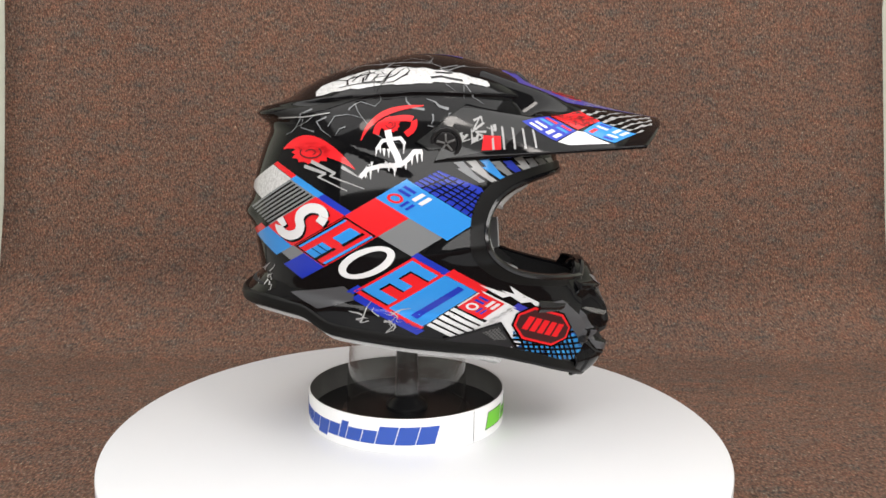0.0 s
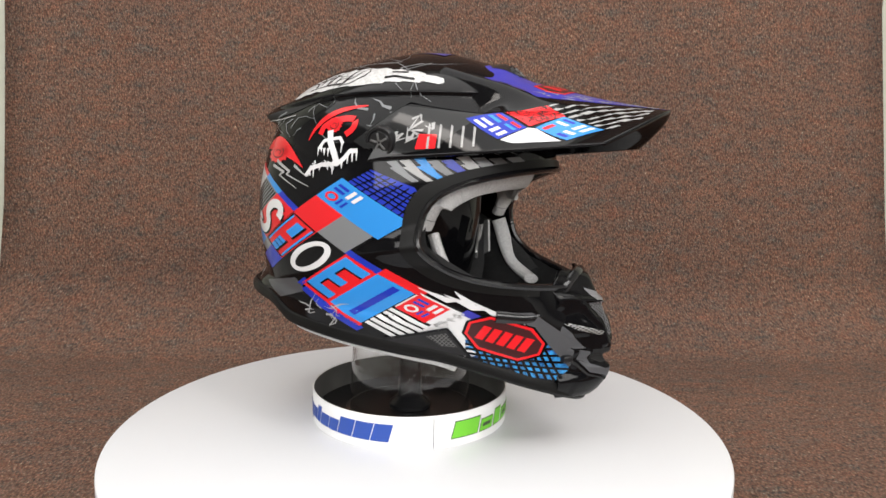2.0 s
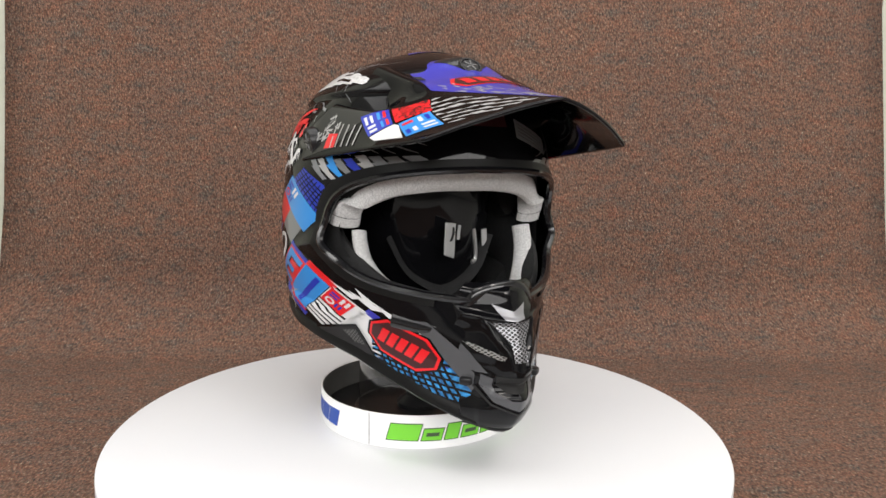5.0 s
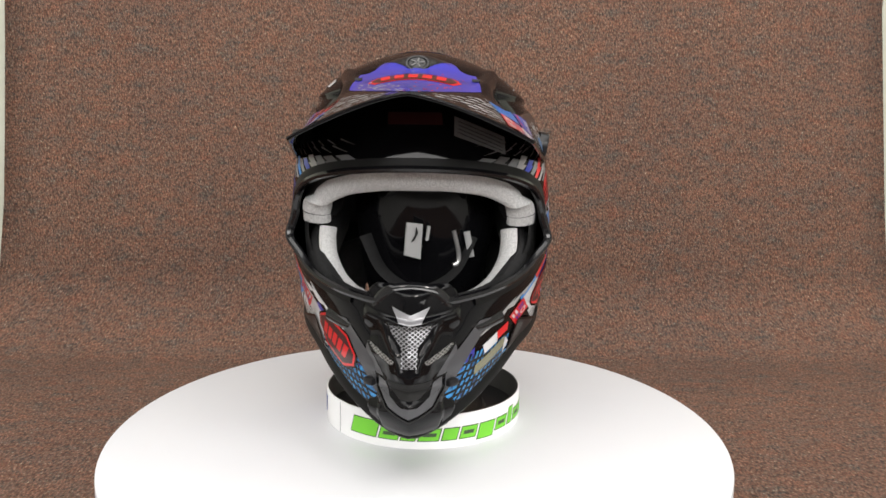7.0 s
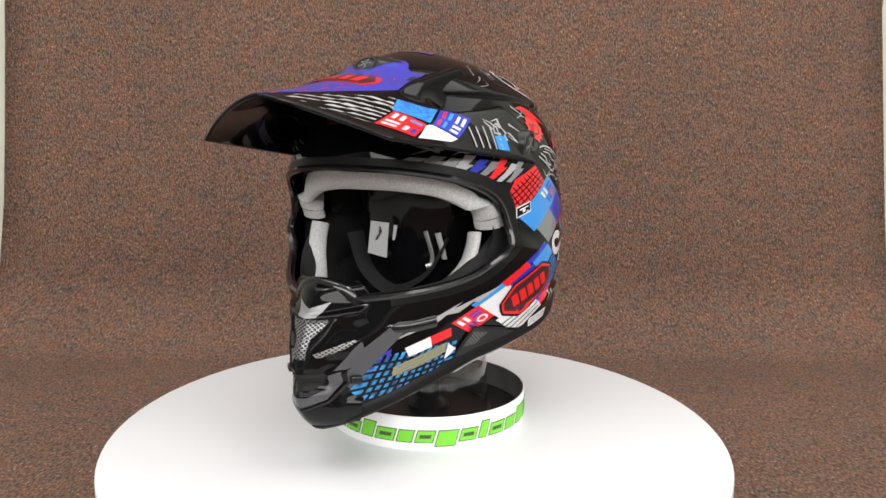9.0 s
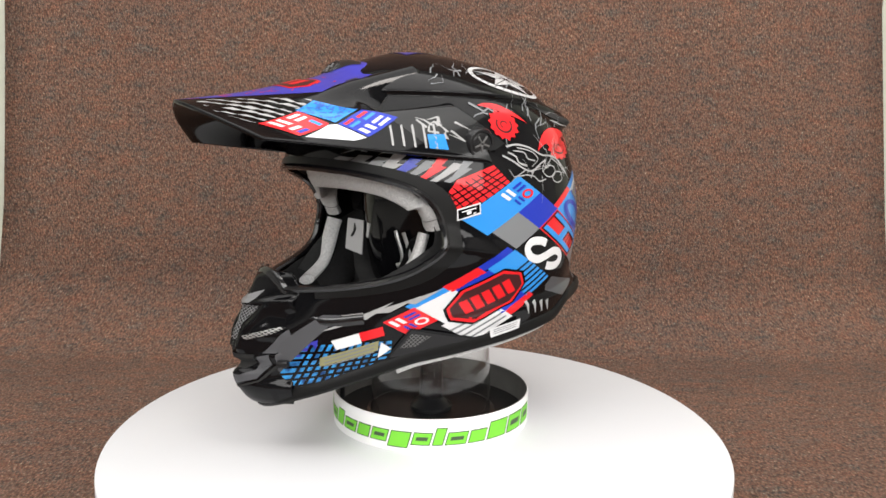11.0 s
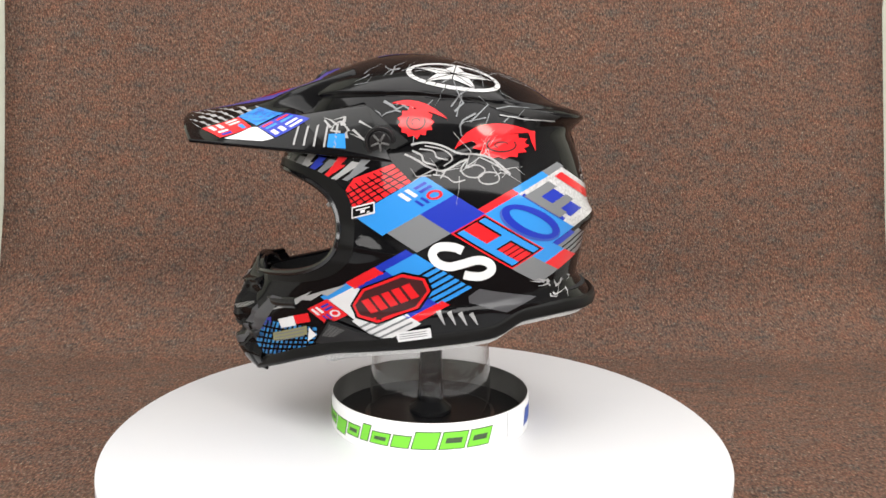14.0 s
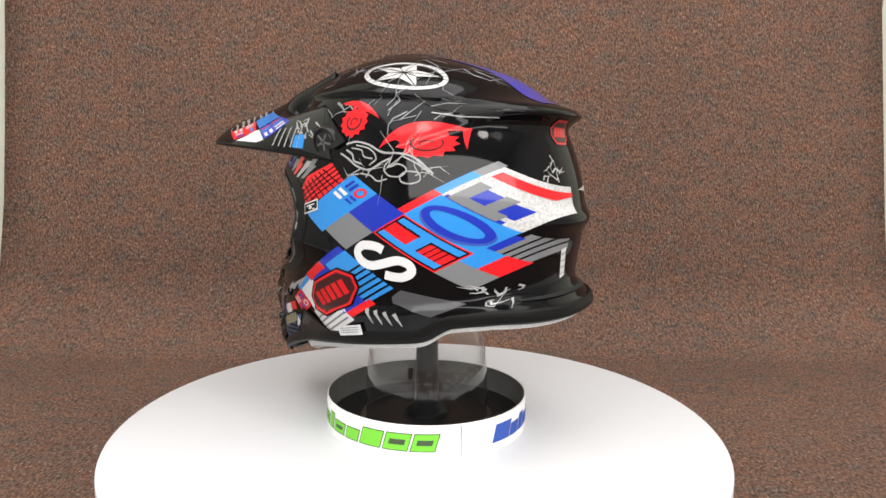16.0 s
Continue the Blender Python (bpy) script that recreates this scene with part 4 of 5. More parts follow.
    paint(back, "tag_bar", GREY, [[(0.0465, -0.098 - 0.006 * k), (0.0535, -0.0965 - 0.006 * k), (0.0537, -0.0975 - 0.006 * k), (0.0467, -0.099 - 0.006 * k)] for k in range(4)], shell, 4)


# ---------------------------------------------------------------- helmet
def helmet():
    root = tagged(new("motocross_helmet"), "glossy black motocross helmet with red, blue and white block graphics", "helmet")
    base = shell_surface()
    cut = clip(clip(base, lambda v: v.z - bottom_edge(v.x)), lambda v: -port_edge(v.x, v.z))
    shell = mesh_object("shell", cut[0], cut[2], BLACK, root, normals=cut[1])
    inner = shell_surface(0.012, 96, 60, False)
    inner = clip(clip(inner, lambda v: v.z - bottom_edge(v.x)), lambda v: -port_edge(v.x, v.z))
    mesh_object("lining", inner[0], [f[::-1] for f in inner[2]], LINER, root, "black cloth lining")
    # satin moulding round the eye port
    band = clip(clip(base, lambda v: port_edge(v.x, v.z, 0.013)), lambda v: 0.0005 - port_edge(v.x, v.z))
    band = clip(clip(band, lambda v: v.x - 0.005), lambda v: 0.118 - v.x + 0.4 * max(0.0, v.z - 0.2))
    lifted = [v + n * (0.0004 + 0.0016 * smooth_step(0.0, 0.010, port_edge(v.x, v.z, 0.013))) for v, n in zip(band[0], band[1])]
    mesh_object("port_moulding", lifted, band[2], RUBBER, root, "satin black moulding round the eye port", band[1])
    for loop in loops_of(cut, lambda v: v.x > 0.02 and v.z > 0.15):
        part("port_trim", tube(resample(loop, 200, 2), 0.0040, 0.0032, outward), GLOSS, root, "black rubber edging")
    for loop in loops_of(cut, lambda v: v.z < 0.15):
        path = resample(loop, 160)
        part("bottom_trim", tube(path, 0.0032, 0.0062, outward), RUBBER, root, "black rubber edging")
        curtain = [p - outward(p) * 0.034 + Vector((0, 0, 0.012)) for p in path]
        part("neck_curtain", tube(curtain, 0.027, 0.006, outward), LINER, root, "black cloth neck lining")
        path = [p - outward(p) * 0.015 + Vector((0, 0, -0.0060)) for p in path]
        k = max(range(len(path)), key=lambda i: path[i].x)
        path = [p for p in path[k:] + path[:k] if p.x < 0.055]
        part("neck_roll", tube(path, 0.011, 0.0075, outward, 8, False), PAD, root, "pale grey padded neck roll")
    padding(root)
    chin_piece(root)
    chin_lip(root)
    peak(root)
    sides = {}
    sides[-1] = View(cut, lambda v: (v.x, v.z), lambda n: n.y < -0.05)
    sides[1] = View(cut, lambda v: (v.x, v.z), lambda n: n.y > 0.05)
    right_graphics(sides[-1], shell)
    left_graphics(sides[1], shell)
    top_graphics(base, shell)
    paint(sides[1], "paper_sticker", WHITE, [[(-0.0138, 0.1268), (-0.0434, 0.1337), (-0.0443, 0.1245), (-0.0162, 0.1183)]], shell, 12, "small white paper sticker")
    for k in range(3):
        paint(sides[1], "tag_bar", GREY, [[(-0.0175, 0.1258 - 0.0021 * k), (-0.0405, 0.1312 - 0.0021 * k), (-0.0405, 0.1305 - 0.0021 * k), (-0.0175, 0.1251 - 0.0021 * k)]], shell, 13)
    for view in sides.values():
        paint(view, "peak_arm", GREY_PAINT, [[(-0.025, 0.2847), (0.012, 0.3135), (0.045, 0.3100), (0.060, 0.284), (-0.0135, 0.2787)]], shell, 9, "dark grey pointed peak arm")
        paint(view, "arm_edge", BLACK, stroke([(-0.0135, 0.2787), (-0.025, 0.2847), (0.012, 0.3135), (0.045, 0.3100)], 0.0012), shell, 10)
    fittings(root)
    return root, base


def spine(points, n=48):
    return [Vector(p) for p in spline(points, n)]


def padding(root):
    """Brow pad, cheek pads with pale facing, and the dark pad bodies behind them."""
    brow = spine([(0.028, -0.094, 0.214), (0.034, -0.093, 0.226), (0.044, -0.086, 0.240), (0.062, -0.064, 0.2515), (0.078, -0.034, 0.2555), (0.083, 0, 0.2560),
                  (0.078, 0.034, 0.2555), (0.062, 0.064, 0.2515), (0.044, 0.086, 0.240), (0.034, 0.093, 0.226), (0.028, 0.094, 0.214)], 72)
    part("brow_pad", tube(brow, 0.013, 0.0065, lambda p: Vector((0.3, -p.y * 4, 0.55 + 0 * p.z)), 12, False), PAD, root, "pale grey mesh brow pad")
    for k, j in ((5, 6), (-6, -7)):
        p, q = brow[k], brow[j]
        part("pad_seam", tube([p, p + 0.2 * (q - p)], 0.0134, 0.0068, lambda p: Vector((0.3, -p.y * 4, 0.55)), 12, False), LINER, root, "black stitched seam")
    for s in (-1, 1):
        cheek = spine([(0.033, s * 0.083, 0.208), (0.037, s * 0.083, 0.196), (0.043, s * 0.080, 0.181), (0.054, s * 0.071, 0.166), (0.070, s * 0.058, 0.157), (0.082, s * 0.047, 0.153)], 30)
        part("cheek_pad_facing", tube(cheek, 0.0050, 0.0085, lambda p, s=s: Vector((1.0, -s * 0.7, 0.35)), 12, False), PAD, root, "pale grey mesh cheek pad facing")
        body = spine([(-0.06, s * 0.088, 0.215), (-0.03, s * 0.092, 0.198), (0.005, s * 0.094, 0.180), (0.035, s * 0.085, 0.160), (0.066, s * 0.062, 0.138)], 24)
        part("cheek_pad", tube(body, 0.011, 0.030, lambda p, s=s: Vector((0.1, -s * 1.0, 0)), 16, False), LINER, root, "black cheek pad")
        strap = spine([(0.02, s * 0.05, 0.20), (0.025, s * 0.035, 0.17), (0.03, s * 0.015, 0.155), (0.03, 0, 0.15)], 16)
        part("chin_strap", tube(strap, 0.0016, 0.010, lambda p, s=s: Vector((0.4, -s * 0.6, 0.6)), 8, False), LINER, root, "black webbing strap")
    rear = [(0.01, -0.088, 0.140), (-0.05, -0.092, 0.148), (-0.11, -0.070, 0.158), (-0.138, 0, 0.160), (-0.11, 0.070, 0.158), (-0.05, 0.092, 0.148), (0.01, 0.088, 0.140)]
    part("rear_neck_pad", tube(spine(rear, 40), 0.020, 0.024, outward, 14, False), LINER, root, "black neck pad")
    # small pale pieces inside the port: a card, two tabs and a bow
    def tag(name, corners, mat, label):
        c = [Vector(p) for p in corners]
        n = (c[1] - c[0]).cross(c[-1] - c[0]).normalized() * 0.0008
        k = len(c)
        faces = [list(range(k)), list(range(2 * k))[:k - 1:-1]] + [[i, i + k, (i + 1) % k + k, (i + 1) % k] for i in range(k)]
        return mesh_object(name, [p + n for p in c] + [p - n for p in c], faces, mat, root, label, smooth=False)
    card = tag("pale_card", [(0.056, -0.0095, 0.2155), (0.047, 0.0042, 0.2135), (0.048, 0.0024, 0.1815), (0.058, -0.0115, 0.1865)], PALE, "pale grey card inside the port")
    mark = [(0.0540, -0.0010, 0.2110), (0.0535, 0.0004, 0.2060), (0.0550, -0.0030, 0.1990), (0.0562, -0.0050, 0.1985), (0.0545, -0.0016, 0.2040)]
    tag("card_mark", mark, VOID, "dark squiggle on the card").parent = card
    tag("pale_tab", [(0.046, 0.0088, 0.2120), (0.044, 0.0112, 0.2110), (0.045, 0.0090, 0.1980), (0.046, 0.0072, 0.1985)], PALE, "narrow pale tab")
    bow = spine([(0.030, 0.0325, 0.2060), (0.028, 0.0352, 0.1950), (0.026, 0.0375, 0.1840), (0.026, 0.0370, 0.1760), (0.028, 0.0325, 0.1735)], 16)
    part("bright_bow", tube(bow, 0.0016, 0.0022, lambda p: Vector((1, 0, 0)), 8, False), MESH_METAL, root, "bright bow-shaped piece inside the port")
    strip = spine([(0.029, 0.0445, 0.2052), (0.026, 0.0470, 0.1930), (0.024, 0.0492, 0.1810)], 8)
    part("pale_tab", tube(strip, 0.0010, 0.0030, lambda p: Vector((1, 0, 0)), 8, False), PALE, root, "narrow pale tab")
    # crown pad behind the eye port
    part("crown_pad", tube(spine([(0.0, -0.085, 0.265), (-0.05, -0.088, 0.255), (-0.10, -0.065, 0.25), (-0.125, 0, 0.248), (-0.10, 0.065, 0.25), (-0.05, 0.088, 0.255), (0.0, 0.085, 0.265)], 40), 0.014, 0.05, outward, 14, False), LINER, root, "black crown pad")


NOSE = ((0.1755, 0.1395, 0.0280, 0.010), (0.1700, 0.1490, 0.0340, 0.020), (0.1600, 0.1545, 0.0380, 0.028), (0.1490, 0.1600, 0.0380, 0.026), (0.1380, 0.1670, 0.0390, 0.040), (0.1250, 0.1730, 0.0410, 0.047),
        (0.1120, 0.1740, 0.0400, 0.047), (0.0980, 0.1705, 0.0360, 0.042), (0.0860, 0.1700, 0.0330, 0.040), (0.0760, 0.1665, 0.0350, 0.032), (0.0660, 0.1600, 0.0320, 0.028), (0.0600, 0.1540, 0.0290, 0.024))


def chin_piece(root):
    """The chin bar's front moulding: lip, central mesh vent, side louvres, lower plate."""
    table = spline(NOSE, 110)
    n = 64
    verts, faces = [], []
    for z, xc, hw, drop in table:
        for i in range(n + 1):
            a = -1 + 2 * i / n
            dent = 0.0035 * math.exp(-((a / 0.28) ** 4)) * math.exp(-(((z - 0.128) / 0.018) ** 4))
            side = 0.0035 * math.exp(-(((abs(a) - 0.62) / 0.2) ** 4)) * math.exp(-(((z - 0.113) / 0.007) ** 4))
            step = 0.002 * smooth_step(0.098, 0.092, z) * (1 if abs(a) < 0.75 else 0)
            w = float(np.interp(z, (0.114, 0.126, 0.136, 0.148), (0.0078, 0.0100, 0.0165, 0.0220)))
            frame_ridge = 0.0034 * math.exp(-(((abs(a) * hw - w) / 0.0028) ** 2)) * smooth_step(0.106, 0.112, z) * smooth_step(0.151, 0.146, z)
            mouth = 0.0055 * math.exp(-((a / 0.55) ** 4)) * math.exp(-(((z - 0.0955) / 0.0050) ** 4))
            brow = 0.0030 * math.exp(-(((z - 0.1475 - 0.006 * abs(a)) / 0.0022) ** 2)) * (1 if abs(a) < 0.95 else 0)
            verts.append(Vector((xc - drop * abs(a) ** 1.5 - dent - side + step + frame_ridge - mouth + brow, hw * a, z)))
    for k in range(len(table) - 1):
        for i in range(n):
            q = k * (n + 1) + i
            faces.append([q, q + n + 1, q + n + 2, q + 1])
    surf = with_normals(verts, faces)
    nose = mesh_object("chin_moulding", verts, faces, BLACK, root, "gloss black chin bar front with vents", surf[1])
    so = nose.modifiers.new("thickness", "SOLIDIFY")
    so.thickness, so.offset = 0.003, -1
    view = View(surf, lambda v: (v.y, v.z), lambda m: m.x > 0)
    head = [(-0.0165, 0.1475), (0.0165, 0.1475), (0.0138, 0.1410), (0.0062, 0.1325), (-0.0062, 0.1325), (-0.0138, 0.1410)]
    stem = [(-0.0062, 0.1325), (0.0062, 0.1325), (0.0060, 0.1175), (-0.0060, 0.1175)]
    # shallow dents, coated black for the shade of deeper recesses
    paint(view, "vent_recess", VOID, [head, stem], nose, 1)
    paint(view, "vent_mesh", SILVER, wire_mesh([head, stem], 0.0040, 0.00062, 0.8), nose, 3, "silver wire mesh")
    for s in (-1, 1):
        patch = [(s * 0.0110, 0.1222), (s * 0.0300, 0.1302), (s * 0.0335, 0.1298), (s * 0.0265, 0.1240), (s * 0.0125, 0.1186)]
        paint(view, "vent_recess", VOID, [patch], nose, 1)
        paint(view, "vent_mesh", MESH_METAL, wire_mesh([patch], 0.0032, 0.0007, 0.8), nose, 3)
        # mouth hollow, its shade likewise laid on as black
        paint(view, "mouth_recess", VOID, [[(0, 0.1060), (s * 0.0165, 0.1060), (s * 0.0142, 0.0975), (s * 0.0075, 0.0920), (0, 0.0918)]], nose, 1, "lower vent, its shade painted on")
        # highlight of the black facet, painted on as a silver chevron
        paint(view, "vee_glint", SILVER, [[(0, 0.1548), (s * 0.0145, 0.1600), (s * 0.0085, 0.1490), (0, 0.1478)]], nose, 2, "chevron-shaped glint painted in silver")
        # the plate's grey is the white table's reflection, put into the colour
        paint(view, "chin_plate", SHEEN_GREY, [[(s * 0.0240, 0.1060), (s * 0.0177, 0.1040), (s * 0.0150, 0.0920), (s * 0.0240, 0.0968)], [(s * 0.0150, 0.0920), (s * 0.0240, 0.0968), (s * 0.0165, 0.0845), (s * 0.0056, 0.0873)],
                                               [(s * 0.0056, 0.0873), (s * 0.0165, 0.0845), (0, 0.0785), (0, 0.0873)]], nose, 2, "chin plate with painted grey reflection")
        # same painted table reflection, carried on over the moulding
        paint(view, "cheek_band", SHEEN_GREY, [[(s * 0.0400, 0.1290), (s * 0.0350, 0.1290), (s * 0.0200, 0.1070), (s * 0.0270, 0.1070)], [(s * 0.0270, 0.1060), (s * 0.0380, 0.1160), (s * 0.0360, 0.0860), (s * 0.0265, 0.0960)]], nose, 1, "chin side with painted grey reflection")
        paint(view, "lower_slit", VOID, stroke([(s * 0.0265, 0.0955), (s * 0.0180, 0.0825), (s * 0.0, 0.0755)], 0.0016), nose, 3)
        brk = part("louvre", box((0.016, 0.010, 0.006), (0, 0, 0), 0.0015), PLASTIC, nose, "black louvre tab")
        brk.matrix_basis = Matrix.Translation((0.137, s * 0.029, 0.0985)) @ Matrix.Rotation(s * 0.75, 4, "Z")


def chin_lip(root):
    """The glossy moulded lip that bows up over the chin vent and runs out to both cheeks."""
    path = spine([(0.087, -0.0725, 0.1399), (0.112, -0.0514, 0.1368), (0.128, -0.0325, 0.1439), (0.136, -0.0229, 0.1636), (0.14, -0.0098, 0.1707), (0.14, 0.0098, 0.1707), (0.136, 0.0229, 0.1636), (0.128, 0.0325, 0.1439), (0.112, 0.0514, 0.1368), (0.085, 0.0725, 0.1399)], 60)
    part("chin_lip", tube(path, 0.0045, 0.0062, lambda p: Vector((1.0, 0.9 * p.y / 0.08, 0.15)), 10, False), GLOSS, root, "gloss black moulded chin lip")
    inner = [p + Vector((0.006, 0, -0.0085)) for p in path[14:46]]
    part("lip_crease", tube(inner, 0.0012, 0.0010, lambda p: Vector((1.0, 0, 0)), 6, False), GLOSS, root, "raised crease below the lip")


def peak_point(u, s):
    a = abs(s)
    f = Vector((0.2125 - 0.037 * a ** 1.6, 0.0872 * s, 0.3145 - 0.029 * a ** 1.3))
    b = Vector((0.046 - 0.056 * a ** 1.6, 0.1215 * math.sin(s * 1.35) / math.sin(1.35), 0.3625 - 0.094 * a ** 1.9))
    p = f.lerp(b, u)
    p.z -= 0.007 * math.sin(math.pi * u) * (1 - a)
    # raised side ribs, raised centre scoop at the back
    p.z += (0.0008 + 0.0044 * smooth_step(0.50, 0.70, u)) * math.exp(-(((a - 0.42) / 0.05) ** 2)) * smooth_step(0.0, 0.35, u)
    p.z -= 0.0022 * smooth_step(0.55, 0.72, u) * (1 - smooth_step(0.26, 0.40, a))
    p.z += 0.0060 * math.exp(-(((u - 0.87) / 0.055) ** 2) - (a / 0.17) ** 2)
    # deep valley between the spine and the side arm
    p.z -= 0.017 * math.exp(-(((a - 0.555) / 0.085) ** 4)) * smooth_step(0.60, 0.82, u)
    p.z -= 0.003 * math.exp(-(((a - 0.56) / 0.09) ** 2)) * smooth_step(0.35, 0.6, u)
    return p


def peak(root):
    n, m = 96, 56
    verts, faces = [], []
    for j in range(m + 1):
        for i in range(n + 1):
            verts.append(peak_point(j / m, -1 + 2 * i / n))
    w = n + 1
    for j in range(m):
        for i in range(n):
            k = j * w + i
            faces.append([k, k + w, k + w + 1, k + 1])
    _, normals, _ = with_normals(verts, faces)
    if normals[len(normals) // 2].z < 0:
        faces = [f[::-1] for f in faces]
        normals = [-q for q in normals]
    ob = mesh_object("peak", verts, faces, BLACK, root, "black sun peak with blue, red and white graphics", normals)
    so = ob.modifiers.new("thickness", "SOLIDIFY")
    so.thickness, so.offset = 0.0026, -1
    flat = [Vector((j / m, -1 + 2 * i / n, 0)) for j in range(m + 1) for i in range(n + 1)]
    view = View((flat, normals, faces), lambda v: (v.x, v.y), lambda q: True)

    def coat(name, mat, polys, layer=1, label=""):
        vs, ns, fs = [], [], []
        for poly in polys:
            v, q, f = view.cut(poly)
            k = len(vs)
            vs += [peak_point(p.x, p.y) + h * 0.00022 * layer for p, h in zip(v, q)]
            ns += q
            fs += [[i + k for i in face] for face in f]
        if fs:
            mesh_object(name, vs, fs, mat, ob, label, ns)

    coat("violet_panel", VIOLET, [[(0.0, -0.01), (0.0, 0.01), (0.28, 0.23), (0.54, 0.41), (0.93, 0.30), (0.93, -0.30), (0.54, -0.41), (0.28, -0.23)]])
    coat("badge_border", RED, [[(0.47, -0.24), (0.55, -0.28), (0.64, -0.22), (0.64, 0.22), (0.55, 0.28), (0.47, 0.24)]], 2)
    coat("badge_field", MAROON, [[(0.482, -0.22), (0.55, -0.255), (0.628, -0.20), (0.628, 0.20), (0.55, 0.255), (0.482, 0.22)]], 3)
    for k in range(5):
        coat("badge_bar", RED, [[(0.51, -0.20 + 0.082 * k), (0.60, -0.20 + 0.082 * k), (0.60, -0.145 + 0.082 * k), (0.51, -0.145 + 0.082 * k)]], 4)
    rnd = random.Random(11)
    spl = []
    for k in range(30):
        u, s = rnd.uniform(0.05, 0.7), rnd.uniform(0.0, 0.36)
        if s < 0.05 + 0.6 * u:
            spl += stroke([(u, s), (u + rnd.uniform(0.01, 0.05), s + rnd.uniform(-0.03, 0.03))], 0.012, True)
    coat("red_spatter", RED, spl, 2)
    spl = []
    for k in range(46):
        u = rnd.uniform(0.05, 0.55)
        s = -(0.02 + 0.72 * u) * rnd.uniform(0.35, 1.0)
        spl += stroke([(u, s), (u + rnd.uniform(0.02, 0.06), s - rnd.uniform(0.0, 0.03))], 0.014, True)
    coat("white_spatter", PALE, spl, 2)

    def quad(q, a0, a1, b0, b1):
        q = [np.array(p) for p in q]
        return [tuple((q[0] * (1 - a) + q[1] * a) * (1 - b) + (q[3] * (1 - a) + q[2] * a) * b) for a, b in ((a0, b0), (a1, b0), (a1, b1), (a0, b1))]

    for sgn in (-1, 1):
        other = sgn > 0
        area = [(0.46, sgn * 0.47), (0.06, sgn * 0.12), (0.04, sgn * 0.50), (0.09, sgn * 0.73), (0.33, sgn * 0.59)]
        q = []
        for r in range(9):
            for c in range(14):
                if (c + r) % 2 == 0 and rnd.random() > 0.12:
                    u, s = 0.02 + 0.036 * c + rnd.uniform(-0.006, 0.006), 0.10 + 0.075 * r + 0.008 * c
                    e, d = rnd.uniform(-0.008, 0.012), rnd.uniform(0.0, 0.03)
                    p = inside_of([(u, sgn * s), (u + 0.026 + e, sgn * (s + 0.012)), (u + 0.044 + e, sgn * (s + 0.080 + d)), (u + 0.020, sgn * (s + 0.075 - d))], area)
                    if p:
                        q.append(p)
        coat("chequer_pattern", PALE, q, 1)
        front = [(0.33, sgn * 0.60), (0.10, sgn * 0.745), (0.18, sgn * 0.92), (0.38, sgn * 0.765)]
        mid = [(0.585, sgn * 0.62), (0.46, sgn * 0.48), (0.325, sgn * 0.59), (0.41, sgn * 0.755)]
        rear = [(0.70, sgn * 0.735), (0.595, sgn * 0.63), (0.415, sgn * 0.77), (0.48, sgn * 0.89)]
        coat("chip_field", RED if other else SKY, [front], 2)
        coat("upper_field", SKY if other else RED, [mid], 2)
        coat("chip_field", BLUE, [rear], 2)
        coat("white_field", WHITE, [[(0.41, sgn * 0.77), (0.47, sgn * 0.895), (0.40, sgn * 0.93), (0.20, sgn * 0.925), (0.37, sgn * 0.775)]], 1)
        for a0, a1, b0, b1, m in ((0.10, 0.40, 0.10, 0.22, BLUE if not other else WHITE), (0.10, 0.40, 0.32, 0.44, WHITE), (0.55, 0.66, 0.08, 0.46, WHITE), (0.76, 0.87, 0.08, 0.46, WHITE), (0.12, 0.24, 0.58, 0.92, RED if not other else SKY), (0.55, 0.85, 0.60, 0.72, WHITE), (0.55, 0.85, 0.80, 0.92, BLUE)):
            coat("chip_bar", m, [quad(front, a0, a1, b0, b1)], 3)
        for a0, a1, b0, b1, m in ((0.10, 0.20, 0.12, 0.48, WHITE), (0.30, 0.40, 0.12, 0.48, WHITE), (0.55, 0.66, 0.08, 0.46, SKY), (0.76, 0.87, 0.08, 0.46, RED), (0.12, 0.42, 0.58, 0.70, WHITE), (0.12, 0.42, 0.80, 0.92, WHITE), (0.60, 0.70, 0.58, 0.92, SKY), (0.80, 0.90, 0.58, 0.92, RED)):
            coat("chip_bar", m, [quad(rear, a0, a1, b0, b1)], 3)
        spl = []
        for k in range(60):
            a, b = rnd.random(), rnd.random()
            u, s = quad(mid, a, a, b, b)[0]
            p = inside_of(stroke([(u, s), (u + rnd.uniform(-0.03, 0.03), s + rnd.uniform(-0.03, 0.03))], 0.007)[0], mid)
            if p:
                spl.append(p)
        coat("dark_speckle", NAVY if other else MAROON, spl, 3)
        coat("slash_pattern", PALE, [[(0.62 + 0.05 * k, sgn * 0.80), (0.635 + 0.05 * k, sgn * 0.79), (0.56 + 0.05 * k, sgn * 0.95), (0.55 + 0.05 * k, sgn * 0.95)] for k in range(5)], 3)
        coat("small_slash", SKY if other else RED, [[(0.76, sgn * 0.86), (0.84, sgn * 0.86), (0.81, sgn * 0.95), (0.72, sgn * 0.95)]], 3)
        spl = []
        for k in range(10):
            u, s = rnd.uniform(0.78, 0.95), sgn * rnd.uniform(0.76, 0.90)
            spl += stroke([(u, s), (u + rnd.uniform(-0.05, 0.05), s + rnd.uniform(-0.06, 0.06)), (u + rnd.uniform(-0.05, 0.05), s + rnd.uniform(-0.06, 0.06))], 0.016, True)
        coat("scratched_pattern", PALE, spl, 2)
